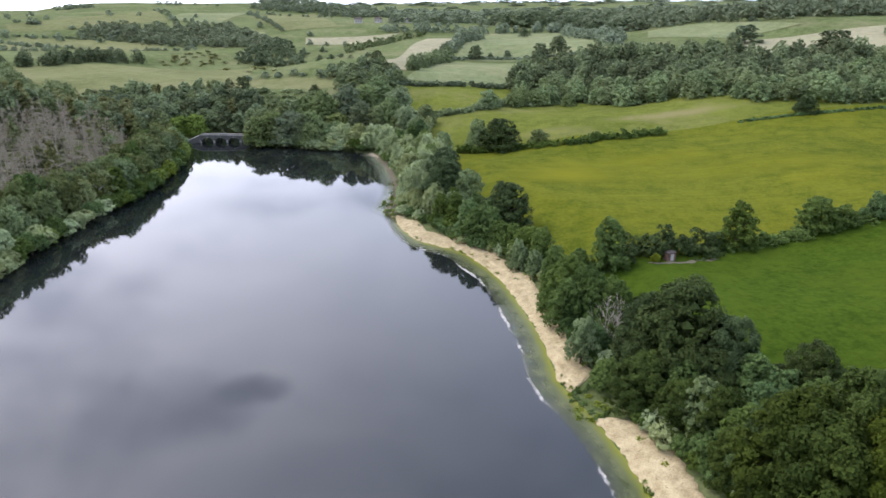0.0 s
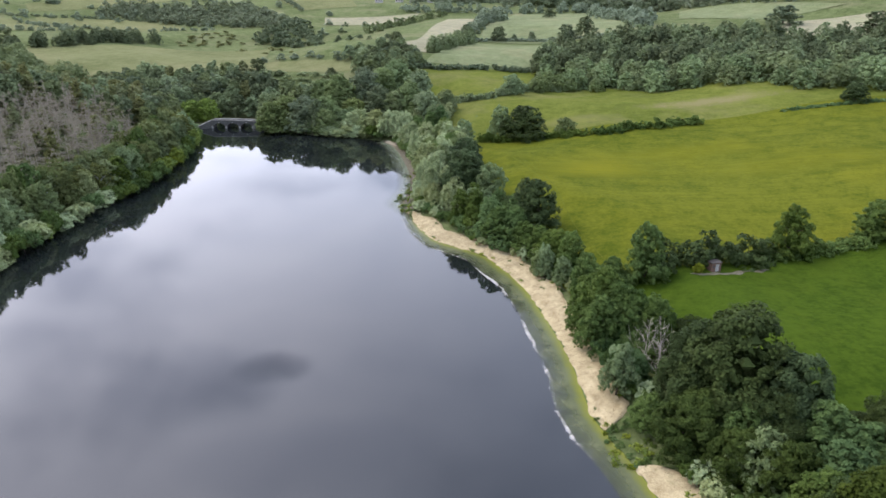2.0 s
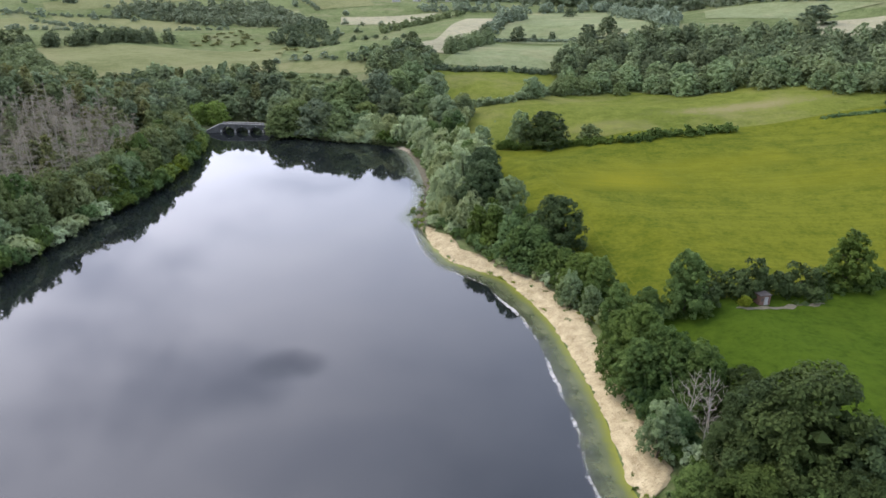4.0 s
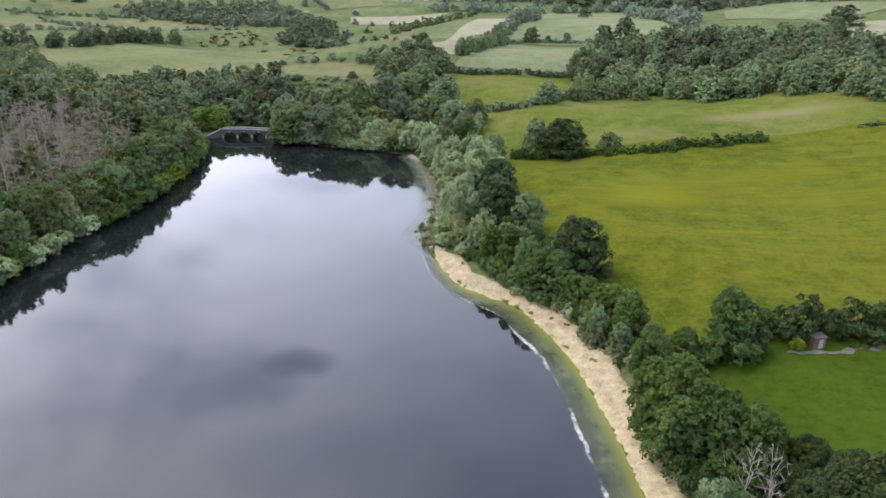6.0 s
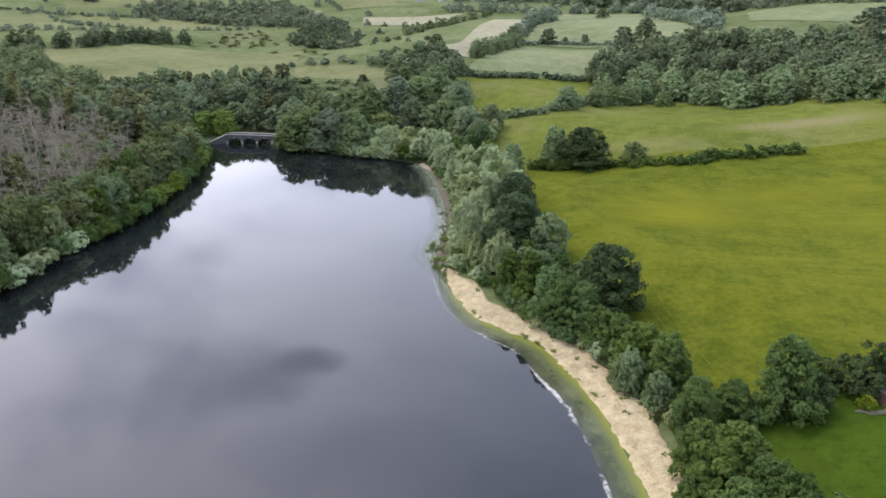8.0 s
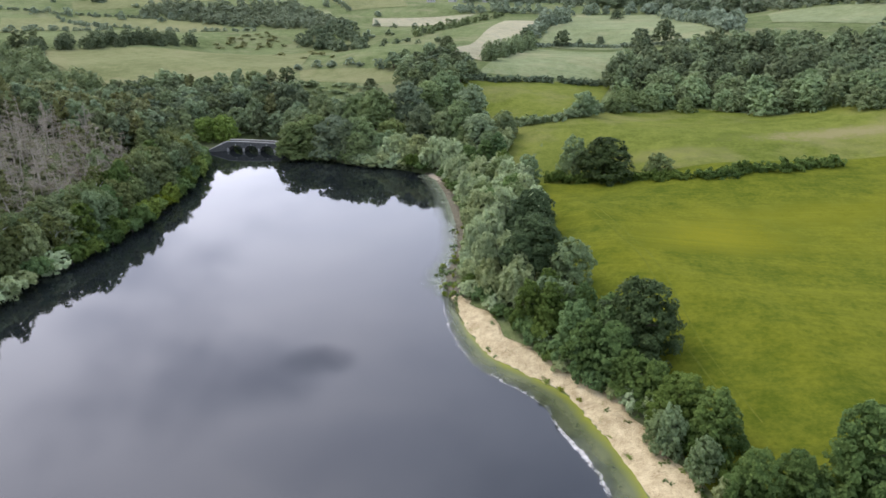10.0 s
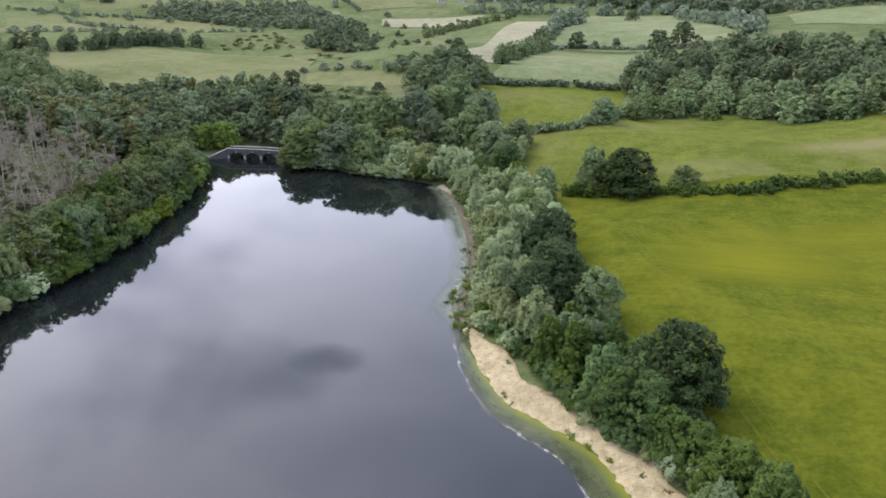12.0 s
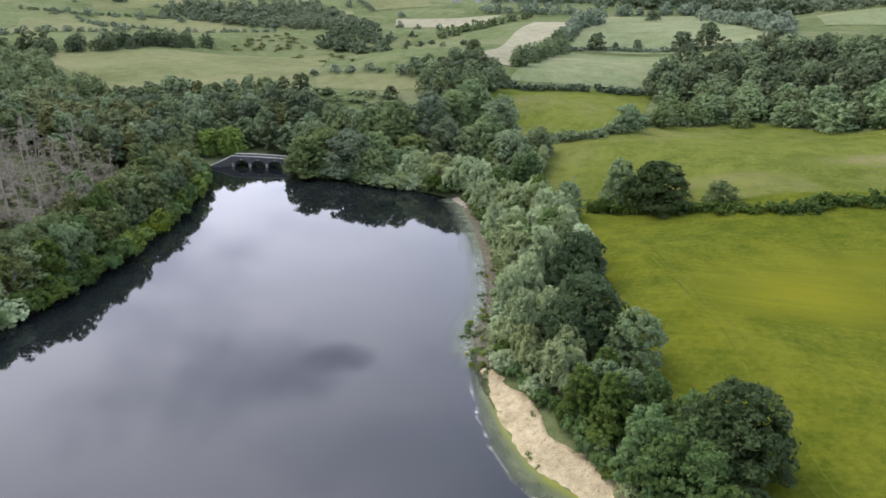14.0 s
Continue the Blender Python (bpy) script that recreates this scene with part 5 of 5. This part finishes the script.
def far_wood(places, h, w, mat, label, seed, name="far_wood", kinds=FAR_PROTO, sink=0.1):
    rng = np.random.default_rng(seed)
    verts, faces, base = [], [], 0
    pts = np.array(places, float)
    zs = height(pts[:, 0], pts[:, 1])
    for (x, y), z in zip(places, zs):
        v, f = kinds[int(rng.integers(5))]
        a = rng.uniform(0, 2 * math.pi)
        k = rng.uniform(0.7, 1.2)
        rot = np.array([[math.cos(a), math.sin(a), 0], [-math.sin(a), math.cos(a), 0], [0, 0, 1]])
        verts.append((v @ rot) * (k * w / 10, k * w / 10, k * h / 10) + (x, y, z - sink * h))
        faces += [tuple(i + base for i in g) for g in f]
        base += len(v)
    return tagged(new(name, mesh_of(name, np.concatenate(verts), faces, mat)), label, "wood", kind="stuff")


def belt(path, gap, seed, jitter=2.0):
    rng = np.random.default_rng(seed)
    p = np.array(path, float)
    s = np.concatenate([[0], np.cumsum(np.linalg.norm(np.diff(p, axis=0), axis=1))])
    at = np.arange(0, s[-1], gap)
    return [(np.interp(t, s, p[:, 0]) + rng.normal() * jitter, np.interp(t, s, p[:, 1]) + rng.normal() * jitter) for t in at]


# the wood beyond the meadows: pale domes along its front, taller oaks behind
FIELD_WOOD = scatter([(38, 370), (52, 388), (95, 388), (158, 354), (210, 326), (160, 242), (148, 247), (122, 260), (92, 292), (76, 301), (58, 316), (42, 318)], 8.2, 10)
WOOD_FRONT, WOOD_BACK = [], []
for q in FIELD_WOOD:
    (WOOD_FRONT if q[1] - np.interp(q[0], [40, 58, 92, 150, 210], [318, 316, 290, 246, 300]) < 30 else WOOD_BACK).append(q)
far_wood(WOOD_FRONT[0::2], 10.5, 12.0, LEAF_HEAD, "rounded pale green trees along the front of the wood", 20, "woodland", WOOD_PROTO)
far_wood(WOOD_FRONT[1::2], 10, 11.0, LEAF_WOOD, "rounded green trees along the front of the wood", 23, "woodland", WOOD_PROTO)
far_wood(WOOD_BACK[0::2], 14, 13.0, LEAF_OAK, "dark oaks of the wood beyond the meadows", 24, "woodland", WOOD_PROTO)
far_wood(WOOD_BACK[1::2], 12.5, 12.0, LEAF_WOOD, "green trees of the wood beyond the meadows", 26, "woodland", WOOD_PROTO)
far_wood(belt([(28, 305), (34, 312), (42, 318), (58, 316)], 5, 27, 2), 7.5, 8, LEAF_PALE, "pale trees at the corner of the wood", 27, "tree_belt", WOOD_PROTO)
far_wood(WEST_REST[0::2], 12.5, 9.5, LEAF_LARCH, "olive brown wood on the west slope", 21, "woodland", LARCH_PROTO)
far_wood(WEST_REST[1::2], 11, 10.5, LEAF_WOOD, "green broadleaf wood on the west slope", 25, "woodland", LARCH_PROTO)
far_wood(scatter([(-99, 60), (-99, 122), (-97, 205), (-102, 217), (-145, 213), (-150, 170), (-146, 100), (-125, 50)], 4.2, 31), 3.6, 6.5, LEAF_LARCH, "dull brown-green scrub below the dead trees", 22, "scrub", LOW_PROTO)
far_wood(scatter([(-98, 345), (-66, 338), (-48, 316), (-55, 300), (-80, 314), (-94, 328)], 5.5, 61), 3.0, 6, LEAF_WOOD, "low green scrub on the slope below a knoll", 61, "scrub", LOW_PROTO)
far_wood(belt([(2, 496), (10, 509), (31, 594)], 5, 1, 3), 11, 11, LEAF_HAZED, "line of trees beside a hay strip", 1, "tree_belt")
far_wood(belt([(-17, 387), (-6, 428), (2, 478)], 5.5, 2, 2), 9, 9, LEAF_WOOD, "line of trees along a field edge", 2, "tree_belt", WOOD_PROTO)
far_wood(belt([(-283, 430), (-262, 449), (-250, 490), (-237, 528)], 3.2, 3, 5), 9.5, 10, LEAF_OAK, "belt of dark trees beyond the broad meadow", 3, "tree_belt", WOOD_PROTO)
far_wood(belt([(-340, 418), (-302, 424), (-290, 446)], 6, 60, 3), 9, 10, LEAF_OAK, "hedgerow trees beside a pasture", 60, "tree_belt")
far_wood(belt([(-520, 712), (-460, 728), (-413, 736), (-353, 734), (-300, 726)], 4, 4, 1.5), 3.5, 5, LEAF_HAZED, "long hedge across the far pastures", 4, "tree_belt")
far_wood(belt([(-486, 716), (-420, 738), (-350, 736)], 26, 70, 4), 9, 11, LEAF_HAZED, "trees standing in a far hedge", 70, "tree_belt")
far_wood(scatter([(-400, 748), (-353, 738), (-261, 699), (-184, 632), (-150, 640), (-190, 722), (-245, 790), (-295, 800), (-390, 800)], 11, 5), 10, 13, LEAF_HAZED, "dense wood on the far hillside", 5)
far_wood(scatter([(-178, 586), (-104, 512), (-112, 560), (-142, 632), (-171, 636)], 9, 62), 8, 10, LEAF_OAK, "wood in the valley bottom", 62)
far_wood(scatter([(110, 725), (180, 600), (215, 495), (300, 470), (420, 520), (420, 800), (200, 850)], 15, 6), 13, 16, LEAF_HAZED, "wood on the right hand skyline", 6)
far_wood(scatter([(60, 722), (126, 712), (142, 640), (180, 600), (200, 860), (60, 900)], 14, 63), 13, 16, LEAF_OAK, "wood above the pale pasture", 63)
far_wood(belt([(-60, 722), (11, 690), (48, 682), (125, 700)], 7, 7, 4) + belt([(116, 690), (124, 587), (113, 450)], 5, 8, 4), 10, 11, LEAF_HAZED, "trees round a pale pasture", 7, "tree_belt")
far_wood(belt([(-70, 534), (-58, 590), (-48, 632), (-18, 674)], 5, 9, 3), 7.5, 8.5, LEAF_WOOD, "trees along a grassy ridge", 8, "tree_belt")
far_wood([(-92, 508), (-83, 509), (-76, 508), (-66, 490), (-108, 641), (-100, 571), (-70, 554), (-95, 530), (-52, 480)], 4.5, 6.5, LEAF_OAK, "round bushes dotted on a grassy ridge", 64, "scrub")
far_wood(scatter([(-320, 330), (-210, 300), (-185, 340), (-200, 352), (-240, 376), (-300, 405)], 8, 10), 10, 11, LEAF_WOOD, "wood beyond the west slope", 9, kinds=WOOD_PROTO)
far_wood(scatter([(-224, 530), (-177, 575), (-205, 620), (-235, 589)], 11, 12) + scatter([(-180, 550), (-110, 470), (-90, 430), (-120, 440), (-170, 500)], 20, 13), 3.2, 7, LEAF_LARCH, "scattered scrub on a rough slope", 11, "scrub", LOW_PROTO)
far_wood(scatter([(-60, 780), (60, 730), (60, 900), (-60, 1000)], 24, 13), 12, 17, LEAF_HAZED, "woods on the middle distance", 12)
far_wood(scatter([(-60, 1000), (300, 900), (600, 850), (900, 1300), (-100, 1500)], 50, 14), 13, 36, LEAF_HAZED, "distant woods along the valley", 13)
far_wood(scatter([(-293, 1052), (-216, 1150), (-60, 1200), (-80, 1380), (-310, 1330)], 21, 65), 13, 22, LEAF_HAZED, "wood on a far hilltop", 65)
far_wood(scatter([(-540, 964), (-495, 990), (-500, 1016), (-545, 1005)], 13, 15) + scatter([(-505, 793), (-460, 792), (-470, 808), (-500, 806)], 11, 16) + belt([(-430, 1060), (-350, 1090)], 17, 66, 3), 8, 13, LEAF_HAZED, "copses on the far hill", 14, sink=0.25)
far_wood(belt([(-267, 960), (-170, 745)], 7, 17, 1.5) + belt([(-390, 955), (-330, 850), (-245, 800)], 12, 18, 3) + belt([(-270, 990), (-200, 960), (-160, 1000)], 10, 67, 3), 5, 7, LEAF_HAZED, "hedges on the far hill", 15, "tree_belt")
far_wood(scatter([(-1200, 1900), (1800, 1700), (2600, 3000), (-1800, 3600)], 170, 19), 14, 90, LEAF_HAZED, "hazy woods on the horizon hills", 16, sink=0.3)
far_wood(scatter([(228, 350), (330, 330), (420, 520), (280, 430)], 13, 20), 12, 14, LEAF_HAZED, "wood beside the hay field", 17)
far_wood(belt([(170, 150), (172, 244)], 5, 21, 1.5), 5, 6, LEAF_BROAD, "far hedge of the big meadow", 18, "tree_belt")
far_wood(belt([(-330, 450), (-345, 608), (-464, 712)], 8, 42, 2) + belt([(-386, 634), (-262, 658), (-230, 640)], 7, 43, 2) + belt([(-109, 384), (-59, 367)], 9, 45, 2), 4.5, 6.5, LEAF_HAZED, "hedges round the far pastures", 30, "tree_belt")
far_wood(scatter([(-480, 700), (-260, 660), (-120, 560), (-60, 640), (-140, 760), (-330, 900), (-560, 900)], 62, 46), 7, 9, LEAF_HAZED, "scattered trees on the far slopes", 31, "tree_belt")


# ---- hamlet down the valley ----
def build_house(x, y, turn, long):
    root = tagged(new("house"), "distant pale rendered house with a grey slate roof", "house", "houses of the hamlet")
    root.matrix_basis = pose(x, y, height_at(x, y), 0, 0, turn) @ Matrix.Diagonal((0.75, 0.75, 0.75, 1))
    bm = bmesh.new()
    box(bm, -long / 2, -3.5, -1, long / 2, 3.5, 5.2)
    part("wall", bm, PAINT, root)
    bm = bmesh.new()
    v = [bm.verts.new(q) for q in ((-long / 2 - 0.4, -4, 5.1), (long / 2 + 0.4, -4, 5.1), (long / 2 + 0.4, 4, 5.1), (-long / 2 - 0.4, 4, 5.1), (-long / 2 - 0.4, 0, 8.4), (long / 2 + 0.4, 0, 8.4))]
    for f in ((0, 1, 5, 4), (2, 3, 4, 5), (1, 2, 5), (3, 0, 4), (3, 2, 1, 0)):
        bm.faces.new([v[k] for k in f])
    part("roof", bm, FELT, root)
    for k in (-0.3, 0.0, 0.3):
        bm = bmesh.new()
        box(bm, k * long - 0.6, -3.55, 2.0, k * long + 0.6, -3.48, 3.6)
        part("window", bm, FELT, root)


for x, y, turn, long in ((-98, 812, 10, 12), (-76, 826, -30, 10), (-58, 818, 24, 13), (-40, 836, 70, 10)):
    build_house(x, y, turn, long)

# wheel tracks along the edge of the big meadow
TRACK = meadow_material("pressed_grass", (0.075, 0.092, 0.011), (0.125, 0.135, 0.018), (0.2, 0.18, 0.03), 0.3)
for off in (0.0, 1.9):
    path = np.column_stack([np.interp(np.arange(0, 90, 1.5), [0, 15, 29, 44, 90], [24.5, 21.6, 20.4, 19.0, 9.0]) + off, np.linspace(128, 218, 60)])
    tagged(strip("wheel_track", path, [wavy(path, -0.1, 0.14, 0.3, 2), wavy(path, 0.1, 0.14, 0.3, 3)], (0.31, 0.31), TRACK, True), "faint pressed wheel track in the meadow grass", "track", kind="structure")

# the kinds themselves are only patterns for the copies
for proto in PARK:
    for ob in list(proto.children_recursive) + [proto]:
        bpy.data.objects.remove(ob)
